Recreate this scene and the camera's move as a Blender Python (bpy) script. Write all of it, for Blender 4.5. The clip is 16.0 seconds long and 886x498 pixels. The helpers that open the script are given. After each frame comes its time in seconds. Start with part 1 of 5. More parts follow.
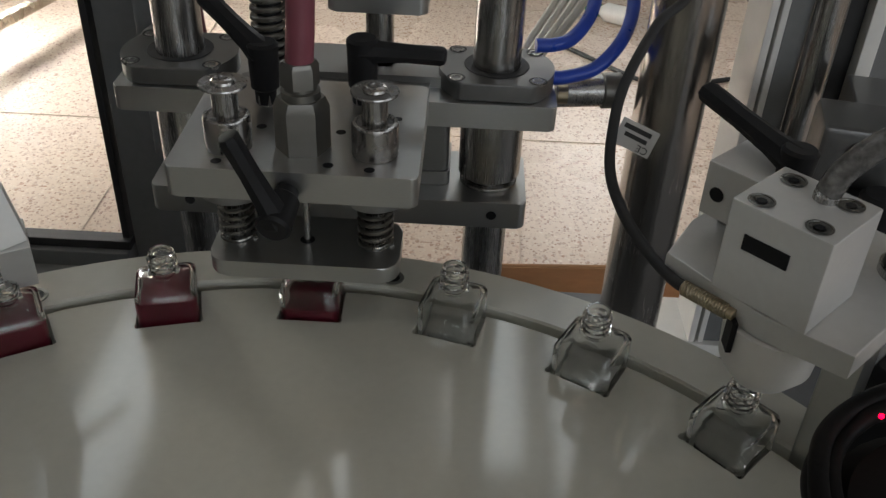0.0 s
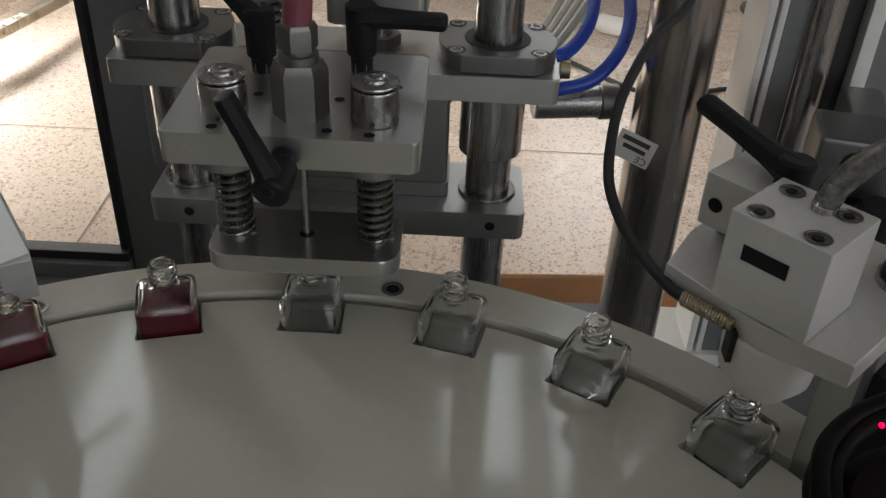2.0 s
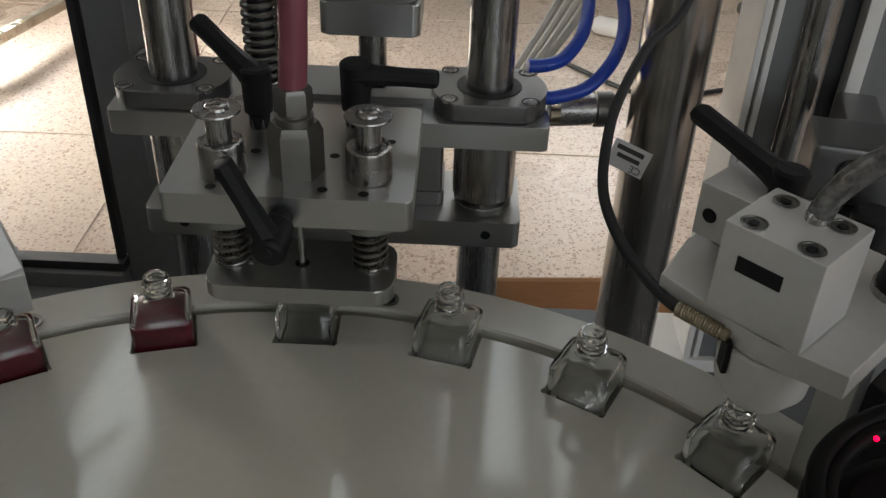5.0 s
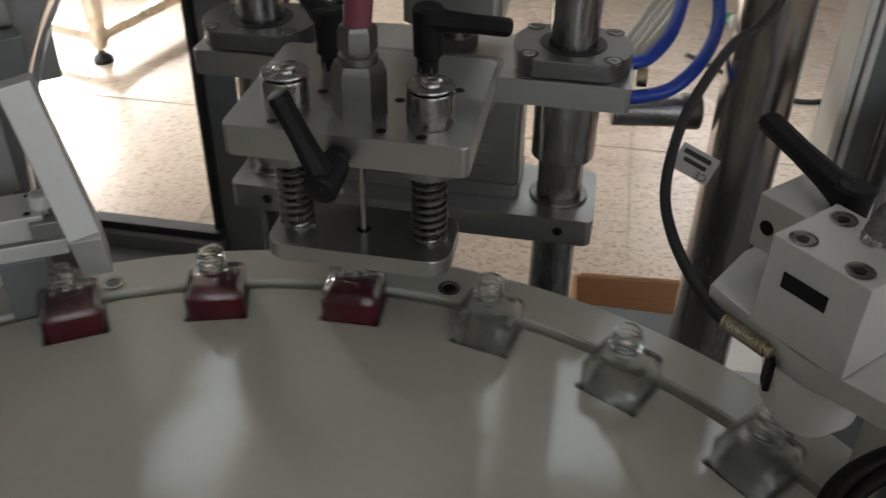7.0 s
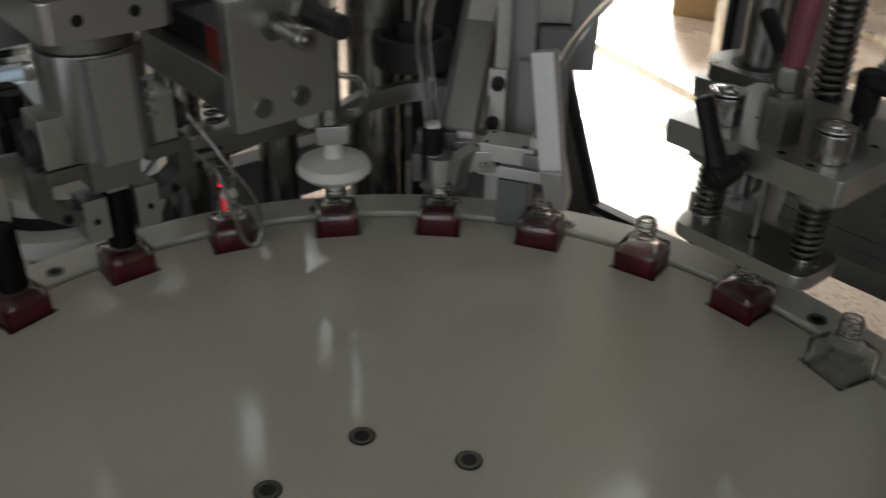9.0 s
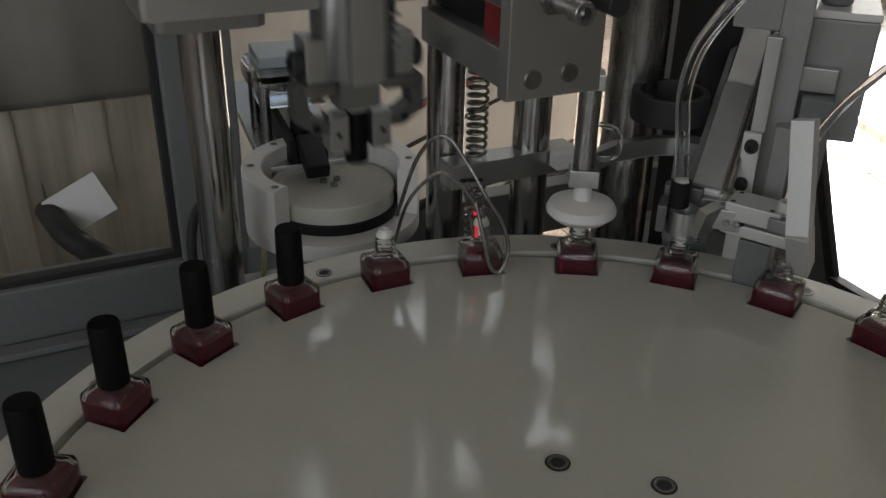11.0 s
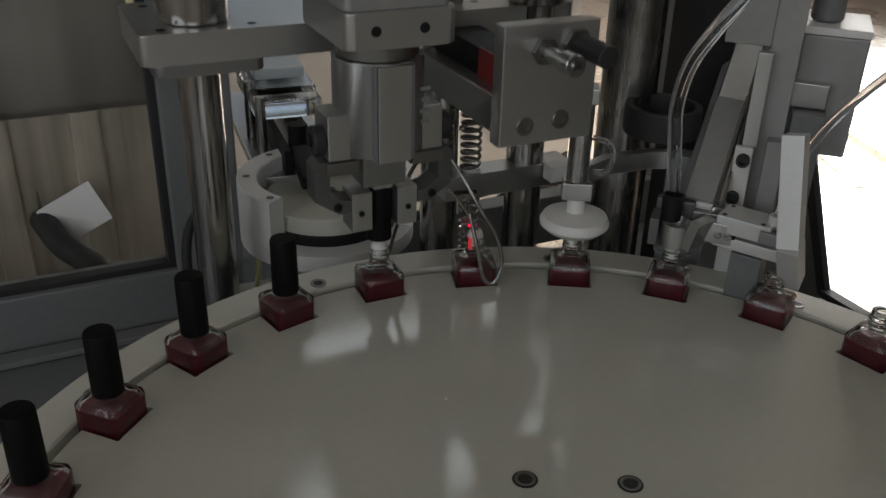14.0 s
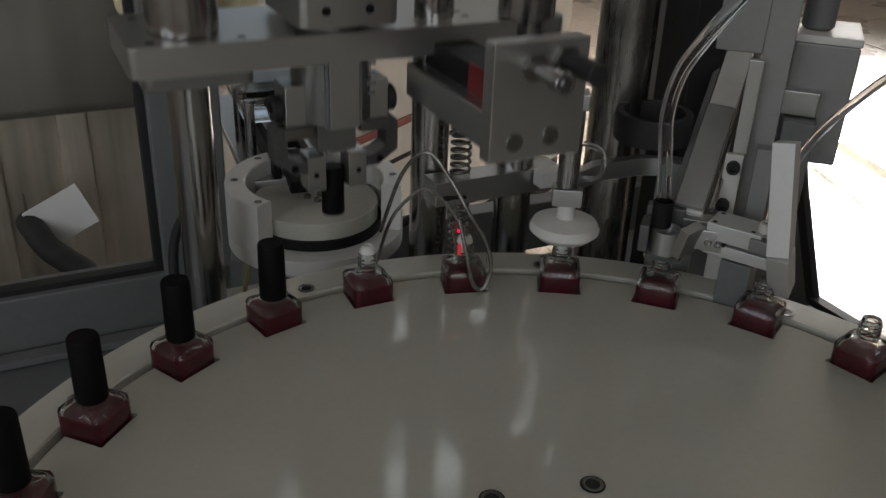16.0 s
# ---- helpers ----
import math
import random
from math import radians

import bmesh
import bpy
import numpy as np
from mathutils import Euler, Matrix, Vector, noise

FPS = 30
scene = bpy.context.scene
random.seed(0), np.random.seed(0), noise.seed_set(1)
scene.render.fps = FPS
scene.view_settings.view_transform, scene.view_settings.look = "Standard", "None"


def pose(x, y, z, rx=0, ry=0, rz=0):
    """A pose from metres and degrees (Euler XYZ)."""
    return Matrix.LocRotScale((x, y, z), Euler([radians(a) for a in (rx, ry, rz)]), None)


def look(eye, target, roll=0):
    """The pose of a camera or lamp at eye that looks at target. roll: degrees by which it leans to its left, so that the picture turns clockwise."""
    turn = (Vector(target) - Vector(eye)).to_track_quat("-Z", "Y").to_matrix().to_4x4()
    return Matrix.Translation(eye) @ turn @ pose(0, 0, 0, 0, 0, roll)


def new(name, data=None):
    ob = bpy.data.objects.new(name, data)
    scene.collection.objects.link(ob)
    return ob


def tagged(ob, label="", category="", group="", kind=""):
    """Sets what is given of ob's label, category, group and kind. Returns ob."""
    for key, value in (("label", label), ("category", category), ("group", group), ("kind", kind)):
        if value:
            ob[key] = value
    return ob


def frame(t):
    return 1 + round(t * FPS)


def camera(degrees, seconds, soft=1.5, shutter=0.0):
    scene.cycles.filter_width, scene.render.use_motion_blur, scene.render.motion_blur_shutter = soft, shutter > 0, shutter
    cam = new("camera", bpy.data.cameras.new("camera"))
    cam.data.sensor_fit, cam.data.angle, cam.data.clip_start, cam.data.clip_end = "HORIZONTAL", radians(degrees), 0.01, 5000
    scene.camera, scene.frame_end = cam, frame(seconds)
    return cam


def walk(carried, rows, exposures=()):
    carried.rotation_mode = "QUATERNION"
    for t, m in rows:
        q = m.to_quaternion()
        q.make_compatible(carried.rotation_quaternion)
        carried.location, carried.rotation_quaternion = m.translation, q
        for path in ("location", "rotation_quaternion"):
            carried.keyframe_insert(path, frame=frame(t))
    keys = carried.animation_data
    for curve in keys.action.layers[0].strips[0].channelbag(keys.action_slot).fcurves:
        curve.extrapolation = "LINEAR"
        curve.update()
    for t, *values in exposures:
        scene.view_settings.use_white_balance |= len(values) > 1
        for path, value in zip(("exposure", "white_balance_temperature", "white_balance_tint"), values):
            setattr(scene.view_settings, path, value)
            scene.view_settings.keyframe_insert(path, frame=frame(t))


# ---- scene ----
cam = camera(51.4, 16.0, soft=1.4, shutter=0.5)
ROWS = [
    (0.0, 0.0616, -0.0817, 0.2612, 54.95, -2.20, 2.25),
    (0.5, 0.0611, -0.0819, 0.2612, 55.15, -2.21, 2.01),
    (1.0, 0.0606, -0.0823, 0.2615, 55.39, -2.20, 1.88),
    (1.5, 0.0599, -0.0825, 0.2617, 55.53, -2.20, 1.84),
    (2.0, 0.0596, -0.0827, 0.2623, 55.59, -2.21, 1.89),
    (2.5, 0.0597, -0.0828, 0.2629, 55.63, -2.15, 1.69),
    (3.0, 0.0600, -0.0826, 0.2633, 55.63, -2.12, 1.50),
    (3.5, 0.0604, -0.0824, 0.2641, 55.70, -1.99, 1.55),
    (4.0, 0.0608, -0.0816, 0.2648, 55.75, -1.90, 1.50),
    (6.5, 0.0665, -0.0788, 0.2655, 55.48, -1.60, 3.31),
    (7.0, 0.0893, -0.0793, 0.2692, 54.76, -0.90, 10.27),
    (7.5, 0.1298, -0.0953, 0.2728, 55.07, -0.33, 19.68),
    (8.0, 0.1682, -0.1161, 0.2775, 56.06, -0.10, 30.42),
    (8.5, 0.1984, -0.1357, 0.2803, 57.60, -0.31, 40.25),
    (9.0, 0.2157, -0.1511, 0.2799, 59.55, -0.78, 50.34),
    (9.5, 0.2252, -0.1640, 0.2840, 60.37, -0.86, 57.09),
    (10.1, 0.2280, -0.1792, 0.2879, 61.27, -0.65, 62.80),
    (12.5, 0.2404, -0.1859, 0.2970, 62.26, -1.03, 66.11),
    (13.0, 0.2403, -0.1864, 0.2965, 62.34, -1.26, 65.44),
    (13.5, 0.2383, -0.1859, 0.2961, 62.66, -1.32, 65.14),
    (14.0, 0.2357, -0.1855, 0.2945, 62.70, -1.41, 65.11),
    (14.5, 0.2310, -0.1840, 0.2919, 62.66, -1.65, 64.90),
    (15.0, 0.2308, -0.1830, 0.2919, 62.87, -1.81, 64.67),
    (15.5, 0.2316, -0.1827, 0.2926, 62.95, -1.92, 64.49),
    (16.0, 0.2325, -0.1838, 0.2936, 62.98, -2.02, 64.69),
]
EXPOSURE = [(0.0, -0.40), (6.5, -0.40), (7.5, -0.62), (8.0, -0.70), (9.0, -0.78), (10.0, -0.72), (12.5, -0.72), (14.0, -0.76), (16.0, -0.84)]
walk(cam, [(t, pose(x, y, z, a, b, c)) for t, x, y, z, a, b, c in ROWS], EXPOSURE)

# The disc's top is z = 0 and its axis is x = y = 0; station k lies 15 degrees x k round from +y.
RC = 0.2442        # radius of the bottle centres
FLOOR = -0.82      # the hall's floor
TABLE = -0.135     # the machine's bed
INDEX = [1.52, 4.22, 6.92, 9.72, 12.45, 15.15]   # the starts of the disc's steps
STEP = 0.36        # how long a step takes


def station(k, x=0.0, y=0.0, z=0.0):
    """A pose at station k: x along the rim, y outwards, z up."""
    return pose(0, 0, 0, 0, 0, 15 * k) @ pose(x, RC + y, z)


# ---- world and light ----
world = bpy.data.worlds.new("world")
scene.world = world
world.use_nodes = True
sky = world.node_tree.nodes.new("ShaderNodeTexSky")
sky.sky_type, sky.sun_disc = "NISHITA", False
sky.sun_elevation, sky.sun_rotation = radians(35), radians(-40)
world.node_tree.links.new(sky.outputs[0], world.node_tree.nodes["Background"].inputs[0])
world.node_tree.nodes["Background"].inputs[1].default_value = 0.1


def area_light(name, eye, target, w, h, watts, colour=(0.95, 0.98, 1.0), spread=180):
    lamp = bpy.data.lights.new(name, "AREA")
    lamp.shape, lamp.size, lamp.size_y, lamp.energy, lamp.color = "RECTANGLE", w, h, watts, colour
    lamp.spread = radians(spread)
    ob = new(name, lamp)
    ob.matrix_world = look(eye, target)
    return ob


# unseen ceiling battens, north to south, placed to mirror as streaks in the disc
CEILING = 2.3
BATTENS = [(-3.4, 1.45), (-2.88, 1.25), (-2.40, 1.1), (-1.15, 2.4), (-0.26, 2.55), (0.22, 2.75), (0.62, 2.5)]
# unseen panels over the machine, added to fill it with soft light
ADDED_PANELS = [(x_, y_) for x_ in (-1.2, 0.0, 1.2) for y_ in (-1.9, -0.5)]
for x_, y_ in BATTENS:
    area_light("batten_light", (x_, y_, CEILING - 0.075), (x_, y_ + 0.0001, -1), 0.28, 1.2, 4.2, (0.86, 0.95, 1.0))
for x_, y_ in ADDED_PANELS:
    area_light("added_panel_light", (x_, y_, CEILING - 0.06), (x_, y_ + 0.0001, -1), 0.58, 1.18, 0.2, (0.97, 0.985, 1.0))
# added to brighten the floor; its window is unseen
area_light("area_light", (1.05, 5.95, 1.55), (0.9, 3.0, -0.82), 0.85, 0.8, 21, (1.0, 0.98, 0.95))
# daylight on the floor from inferred windows north-west and west, narrowed to beams
area_light("area_light", (-4.65, 5.95, 1.45), (-1.3, 1.9, -0.82), 1.8, 1.3, 52, (1.0, 0.975, 0.92), 22)
area_light("area_light", (-5.9, 1.2, 1.0), (-1.7, 2.1, -0.82), 2.6, 1.8, 42, (1.0, 0.975, 0.91), 30)
# fill lamps added east and south to brighten the faces turned there
area_light("area_light", (3.95, -1.1, 1.1), (0.0, 0.0, 0.0), 2.1, 1.5, 26, (0.98, 0.985, 1.0))
area_light("area_light", (1.5, -2.95, 0.85), (0.0, 0.0, 0.05), 2.5, 1.5, 28, (0.97, 0.985, 1.0))


# ---- materials ----
def material(name, colour, rough=0.5, metal=0.0, vary=0.12, grain=60.0, bump=0.0, stretch=(1, 1, 1), spread=0.1, large=6.0, spec=0.5):
    """A surface with fine grain and broad stains in its colour and gloss."""
    m = bpy.data.materials.new(name)
    m.use_nodes = True
    n, l = m.node_tree.nodes, m.node_tree.links
    b = n["Principled BSDF"]
    co = n.new("ShaderNodeTexCoord")
    mp = n.new("ShaderNodeMapping")
    mp.inputs["Scale"].default_value = stretch
    l.new(co.outputs["Object"], mp.inputs[0])
    fine, broad = n.new("ShaderNodeTexNoise"), n.new("ShaderNodeTexNoise")
    fine.inputs["Scale"].default_value, fine.inputs["Detail"].default_value = grain, 5
    broad.inputs["Scale"].default_value, broad.inputs["Detail"].default_value = large, 3
    l.new(mp.outputs[0], fine.inputs["Vector"])
    l.new(co.outputs["Object"], broad.inputs["Vector"])
    mix = n.new("ShaderNodeMath")
    mix.operation = "MULTIPLY_ADD"
    l.new(fine.outputs["Fac"], mix.inputs[0])
    mix.inputs[1].default_value = 0.5
    half = n.new("ShaderNodeMath")
    half.operation = "MULTIPLY"
    half.inputs[1].default_value = 0.5
    l.new(broad.outputs["Fac"], half.inputs[0])
    l.new(half.outputs[0], mix.inputs[2])
    ramp = n.new("ShaderNodeValToRGB")
    ramp.color_ramp.elements[0].position, ramp.color_ramp.elements[1].position = 0.3, 0.7
    ramp.color_ramp.elements[0].color = (*[c * (1 - vary) for c in colour], 1)
    ramp.color_ramp.elements[1].color = (*[min(1, c * (1 + vary)) for c in colour], 1)
    l.new(mix.outputs[0], ramp.inputs[0])
    l.new(ramp.outputs[0], b.inputs["Base Color"])
    rr = n.new("ShaderNodeMapRange")
    rr.inputs["From Min"].default_value, rr.inputs["From Max"].default_value = 0.3, 0.7
    rr.inputs["To Min"].default_value, rr.inputs["To Max"].default_value = max(0.02, rough - spread), min(1, rough + spread)
    l.new(mix.outputs[0], rr.inputs["Value"])
    l.new(rr.outputs[0], b.inputs["Roughness"])
    b.inputs["Metallic"].default_value = metal
    b.inputs["Specular IOR Level"].default_value = spec
    if bump:
        bp = n.new("ShaderNodeBump")
        bp.inputs["Strength"].default_value, bp.inputs["Distance"].default_value = bump, 0.0006
        l.new(fine.outputs["Fac"], bp.inputs["Height"])
        l.new(bp.outputs[0], b.inputs["Normal"])
    return m


def clear(name, colour=(1, 1, 1), rough=0.02, ior=1.5):
    m = bpy.data.materials.new(name)
    m.use_nodes = True
    b = m.node_tree.nodes["Principled BSDF"]
    b.inputs["Base Color"].default_value = (*colour, 1)
    b.inputs["Transmission Weight"].default_value = 1.0
    b.inputs["IOR"].default_value = ior
    n, l = m.node_tree.nodes, m.node_tree.links
    tex = n.new("ShaderNodeTexNoise")
    tex.inputs["Scale"].default_value = 90
    rr = n.new("ShaderNodeMapRange")
    rr.inputs["To Min"].default_value, rr.inputs["To Max"].default_value = rough, rough + 0.04
    l.new(tex.outputs["Fac"], rr.inputs["Value"])
    l.new(rr.outputs[0], b.inputs["Roughness"])
    return m


def glow(name, colour, strength):
    m = bpy.data.materials.new(name)
    m.use_nodes = True
    b = m.node_tree.nodes["Principled BSDF"]
    b.inputs["Base Color"].default_value = (*colour, 1)
    b.inputs["Emission Color"].default_value = (*colour, 1)
    b.inputs["Emission Strength"].default_value = strength
    return m


PLASTIC = material("cream_plastic", (0.52, 0.515, 0.45), 0.10, 0, 0.045, 220, 0.012, spread=0.025, large=9)
RINGPLASTIC = material("ring_plastic", (0.57, 0.565, 0.50), 0.20, 0, 0.04, 160, 0.015, spread=0.07, large=14)
ALU = material("satin_aluminium", (0.50, 0.505, 0.495), 0.32, 0.95, 0.04, 300, 0.0, (1, 1, 6), 0.04, 18)
ALUDARK = material("grey_aluminium", (0.28, 0.28, 0.275), 0.38, 0.85, 0.07, 260, 0.01, (1, 1, 4), 0.08, 18)
STEEL = material("polished_steel", (0.38, 0.375, 0.365), 0.26, 1.0, 0.07, 160, 0.04, (14, 14, 0.4), 0.07, 30)
SPRINGSTEEL = material("spring_steel", (0.20, 0.195, 0.18), 0.3, 1.0, 0.1, 200)
DULLSTEEL = material("dull_steel", (0.21, 0.205, 0.19), 0.44, 1.0, 0.1, 240, 0.02, (1, 1, 1), 0.1, 40)
RODSTEEL = material("rod_steel", (0.40, 0.39, 0.375), 0.2, 1.0, 0.1, 160, 0.02, (14, 14, 0.4), 0.08, 30)
BLASTED = material("blasted_aluminium", (0.63, 0.63, 0.615), 0.45, 0.4, 0.05, 260, 0.0, (1, 1, 1), 0.06, 18)
BRAID = material("braided_hose", (0.15, 0.147, 0.143), 0.12, 0.25, 0.6, 420, 0.9, (1, 1, 1), 0.08, 160, 0.8)
TURNED = material("turned_steel", (0.34, 0.33, 0.32), 0.27, 1.0, 0.06, 220, 0.0, (1, 1, 1), 0.05, 40)
FLANGE = material("flange_steel", (0.19, 0.19, 0.188), 0.36, 0.85, 0.08, 240, 0.01, (1, 1, 1), 0.06, 30)
FINGERSTEEL = material("finger_steel", (0.16, 0.16, 0.158), 0.42, 0.8, 0.12, 220, 0.02)
BRASS = material("nickel_brass", (0.40, 0.34, 0.24), 0.33, 1.0, 0.12, 200, 0.08)
BLACK = material("black_plastic", (0.011, 0.011, 0.012), 0.5, 0, 0.25, 260, 0.1, spread=0.1, large=30, spec=0.2)
CAPBLACK = material("cap_plastic", (0.006, 0.0055, 0.0055), 0.55, 0, 0.2, 300, 0.05, spread=0.08, large=50, spec=0.12)
RUBBER = material("black_rubber", (0.02, 0.02, 0.021), 0.6, 0, 0.2, 200, 0.15)
FRAMEGREY = material("grey_paint", (0.185, 0.188, 0.19), 0.42, 0.1, 0.1, 180, 0.12, spread=0.1, large=5)
BEDGREY = material("bed_paint", (0.15, 0.155, 0.16), 0.5, 0.1, 0.14, 120, 0.15, spread=0.12, large=4)
WHITE = material("white_plastic", (0.74, 0.73, 0.70), 0.42, 0, 0.05, 140, 0.04, spread=0.06, large=20)
PLUG = material("plug_plastic", (0.78, 0.77, 0.73), 0.45, 0, 0.05, 200, 0.03)
POLISH = material("red_polish", (0.13, 0.004, 0.019), 0.4, 0, 0.18, 90, 0.0, spread=0.05, large=60, spec=0.12)
HOSE = material("plum_hose", (0.20, 0.055, 0.075), 0.4, 0, 0.15, 120, 0.1)
BLUE = material("blue_tube", (0.015, 0.06, 0.42), 0.3, 0, 0.12, 120, 0.02)
CABLEWHITE = material("white_cable", (0.66, 0.64, 0.58), 0.5, 0, 0.1, 120, 0.05)
PAPER = material("white_paper", (0.56, 0.56, 0.55), 0.7, 0, 0.04, 120, 0.05)
INK = material("black_ink", (0.03, 0.03, 0.03), 0.6, 0, 0.1, 120)
CARD = material("brown_card", (0.36, 0.2, 0.1), 0.8, 0, 0.15, 40, 0.2, (1, 1, 4))
GREEN = material("green_plastic", (0.03, 0.25, 0.1), 0.4, 0, 0.15, 80)
REDPAINT = material("red_paint", (0.2, 0.012, 0.012), 0.45, 0, 0.2, 100)
WALL = material("wall_paint", (0.62, 0.60, 0.56), 0.8, 0, 0.06, 30, 0.1, large=0.7)
# stretched noise paints upright streaks into the colour, like blurred reflections
STAINLESS = material("stainless_sheet", (0.62, 0.57, 0.48), 0.24, 1.0, 0.3, 5, 0.0, (5, 5, 0.2), 0.12, 6)
# pale tone and streaks stand in for bright reflections in the hopper
HOPPERSTEEL = material("hopper_steel", (0.52, 0.47, 0.39), 0.34, 0.6, 0.5, 9, 0.0, (6, 6, 0.2), 0.1, 7)
GLASS = clear("bottle_glass", (0.985, 0.995, 0.985), 0.0, 1.5)
TUBE = clear("clear_tube", (0.92, 0.93, 0.93), 0.05, 1.4)
ACRYLIC = clear("acrylic", (0.9, 0.91, 0.9), 0.06, 1.45)
LAMPGLOW = glow("lamp_glow", (0.9, 0.96, 1.0), 0.15)
REDLEDSPOT = glow("red_led_and_spot", (1.0, 0.0, 0.03), 6.0)


def terrazzo():
    m = bpy.data.materials.new("terrazzo")
    m.use_nodes = True
    n, l = m.node_tree.nodes, m.node_tree.links
    b = n["Principled BSDF"]
    co = n.new("ShaderNodeTexCoord")
    last = None
    for scale, edge, tones in ((55, 0.22, ((0.46, 0.27, 0.20), (0.68, 0.54, 0.43))), (95, 0.36, ((0.76, 0.65, 0.54), (0.42, 0.27, 0.20))), (170, 0.44, ((0.80, 0.71, 0.61), (0.36, 0.22, 0.16)))):
        v = n.new("ShaderNodeTexVoronoi")
        v.inputs["Scale"].default_value = scale
        l.new(co.outputs["Object"], v.inputs["Vector"])
        pick = n.new("ShaderNodeSeparateColor")
        l.new(v.outputs["Color"], pick.inputs[0])
        tone = n.new("ShaderNodeMix")
        tone.data_type = "RGBA"
        tone.inputs["A"].default_value, tone.inputs["B"].default_value = (*tones[0], 1), (*tones[1], 1)
        l.new(pick.outputs[1], tone.inputs["Factor"])
        mask = n.new("ShaderNodeMath")
        mask.operation = "LESS_THAN"
        l.new(v.outputs["Distance"], mask.inputs[0])
        size = n.new("ShaderNodeMath")
        size.operation = "MULTIPLY"
        l.new(pick.outputs[0], size.inputs[0])
        size.inputs[1].default_value = edge * 1.5
        l.new(size.outputs[0], mask.inputs[1])
        mix = n.new("ShaderNodeMix")
        mix.data_type = "RGBA"
        l.new(mask.outputs[0], mix.inputs["Factor"])
        if last is None:
            mix.inputs["A"].default_value = (0.70, 0.58, 0.48, 1)
        else:
            l.new(last, mix.inputs["A"])
        l.new(tone.outputs["Result"], mix.inputs["B"])
        last = mix.outputs["Result"]
    dirt = n.new("ShaderNodeTexNoise")
    dirt.inputs["Scale"].default_value, dirt.inputs["Detail"].default_value = 2.2, 6
    l.new(co.outputs["Object"], dirt.inputs["Vector"])
    shade = n.new("ShaderNodeMapRange")
    shade.inputs["To Min"].default_value, shade.inputs["To Max"].default_value = 0.78, 1.1
    l.new(dirt.outputs["Fac"], shade.inputs["Value"])
    mul = n.new("ShaderNodeVectorMath")
    mul.operation = "SCALE"
    l.new(last, mul.inputs[0])
    l.new(shade.outputs[0], mul.inputs["Scale"])
    l.new(mul.outputs[0], b.inputs["Base Color"])
    rough = n.new("ShaderNodeMapRange")
    rough.inputs["To Min"].default_value, rough.inputs["To Max"].default_value = 0.2, 0.36
    l.new(dirt.outputs["Fac"], rough.inputs["Value"])
    l.new(rough.outputs[0], b.inputs["Roughness"])
    return m


TERRAZZO = terrazzo()


# ---- mesh helpers ----
def move(bm, made, m):
    bmesh.ops.transform(bm, matrix=m, verts=made)


def box(bm, c, s, bev=0.0, m=None, seg=2):
    """A box of size s about c, its edges rounded by bev."""
    made = bmesh.ops.create_cube(bm, size=1.0)["verts"]
    bmesh.ops.scale(bm, vec=s, verts=made)
    if bev:
        edges = list({e for v in made for e in v.link_edges})
        out = bmesh.ops.bevel(bm, geom=edges, offset=bev, segments=seg, profile=0.5, affect="EDGES")
        made = list({v for f in out["faces"] for v in f.verts} | {v for v in made if v.is_valid})
    mm = Matrix.Translation(c)
    move(bm, made, m @ mm if m else mm)
    return bm


def lathe(bm, profile, seg=28, m=None):
    """Turns (radius, height) pairs round z; ends at radius 0 close it."""
    rings = []
    for r, z in profile:
        if r < 1e-6:
            rings.append([bm.verts.new((0, 0, z))])
        else:
            rings.append([bm.verts.new((r * math.cos(2 * math.pi * i / seg), r * math.sin(2 * math.pi * i / seg), z)) for i in range(seg)])
    for a, b in zip(rings, rings[1:]):
        for i in range(seg):
            j = (i + 1) % seg
            if len(a) == 1 and len(b) == 1:
                continue
            if len(a) == 1:
                bm.faces.new((a[0], b[j], b[i]))
            elif len(b) == 1:
                bm.faces.new((a[i], a[j], b[0]))
            else:
                bm.faces.new((a[i], a[j], b[j], b[i]))
    made = [v for r in rings for v in r]
    if m:
        move(bm, made, m)
    return bm


def between(a, b):
    """The pose whose z runs from a to b, and their distance."""
    a, b = Vector(a), Vector(b)
    return Matrix.Translation(a) @ (b - a).to_track_quat("Z", "Y").to_matrix().to_4x4(), (b - a).length


def rod(bm, a, b, r, r2=None, seg=28, bev=0.0, m=None):
    """A round bar from a to b with chamfered ends."""
    r2 = r if r2 is None else r2
    t, h = between(a, b)
    c = bev
    profile = [(0, 0), (r - c, 0), (r, c), (r2, h - c), (r2 - c, h), (0, h)] if c else [(0, 0), (r, 0), (r2, h), (0, h)]
    return lathe(bm, profile, seg, m @ t if m else t)


def pipe(bm, a, b, r, inner, seg=28, bev=0.0006, m=None):
    """A hollow bar."""
    t, h = between(a, b)
    profile = [(inner, 0), (r - bev, 0), (r, bev), (r, h - bev), (r - bev, h), (inner, h), (inner, 0)]
    return lathe(bm, profile, seg, m @ t if m else t)


def smooth_path(points, steps=8):
    pts = [Vector(p) for p in points]
    pts = [pts[0] * 2 - pts[1]] + pts + [pts[-1] * 2 - pts[-2]]
    out = []
    for a, b, c, d in zip(pts, pts[1:], pts[2:], pts[3:]):
        for i in range(steps):
            t = i / steps
            out.append(0.5 * (2 * b + (c - a) * t + (2 * a - 5 * b + 4 * c - d) * t * t + (3 * b - a - 3 * c + d) * t ** 3))
    return out + [pts[-2]]


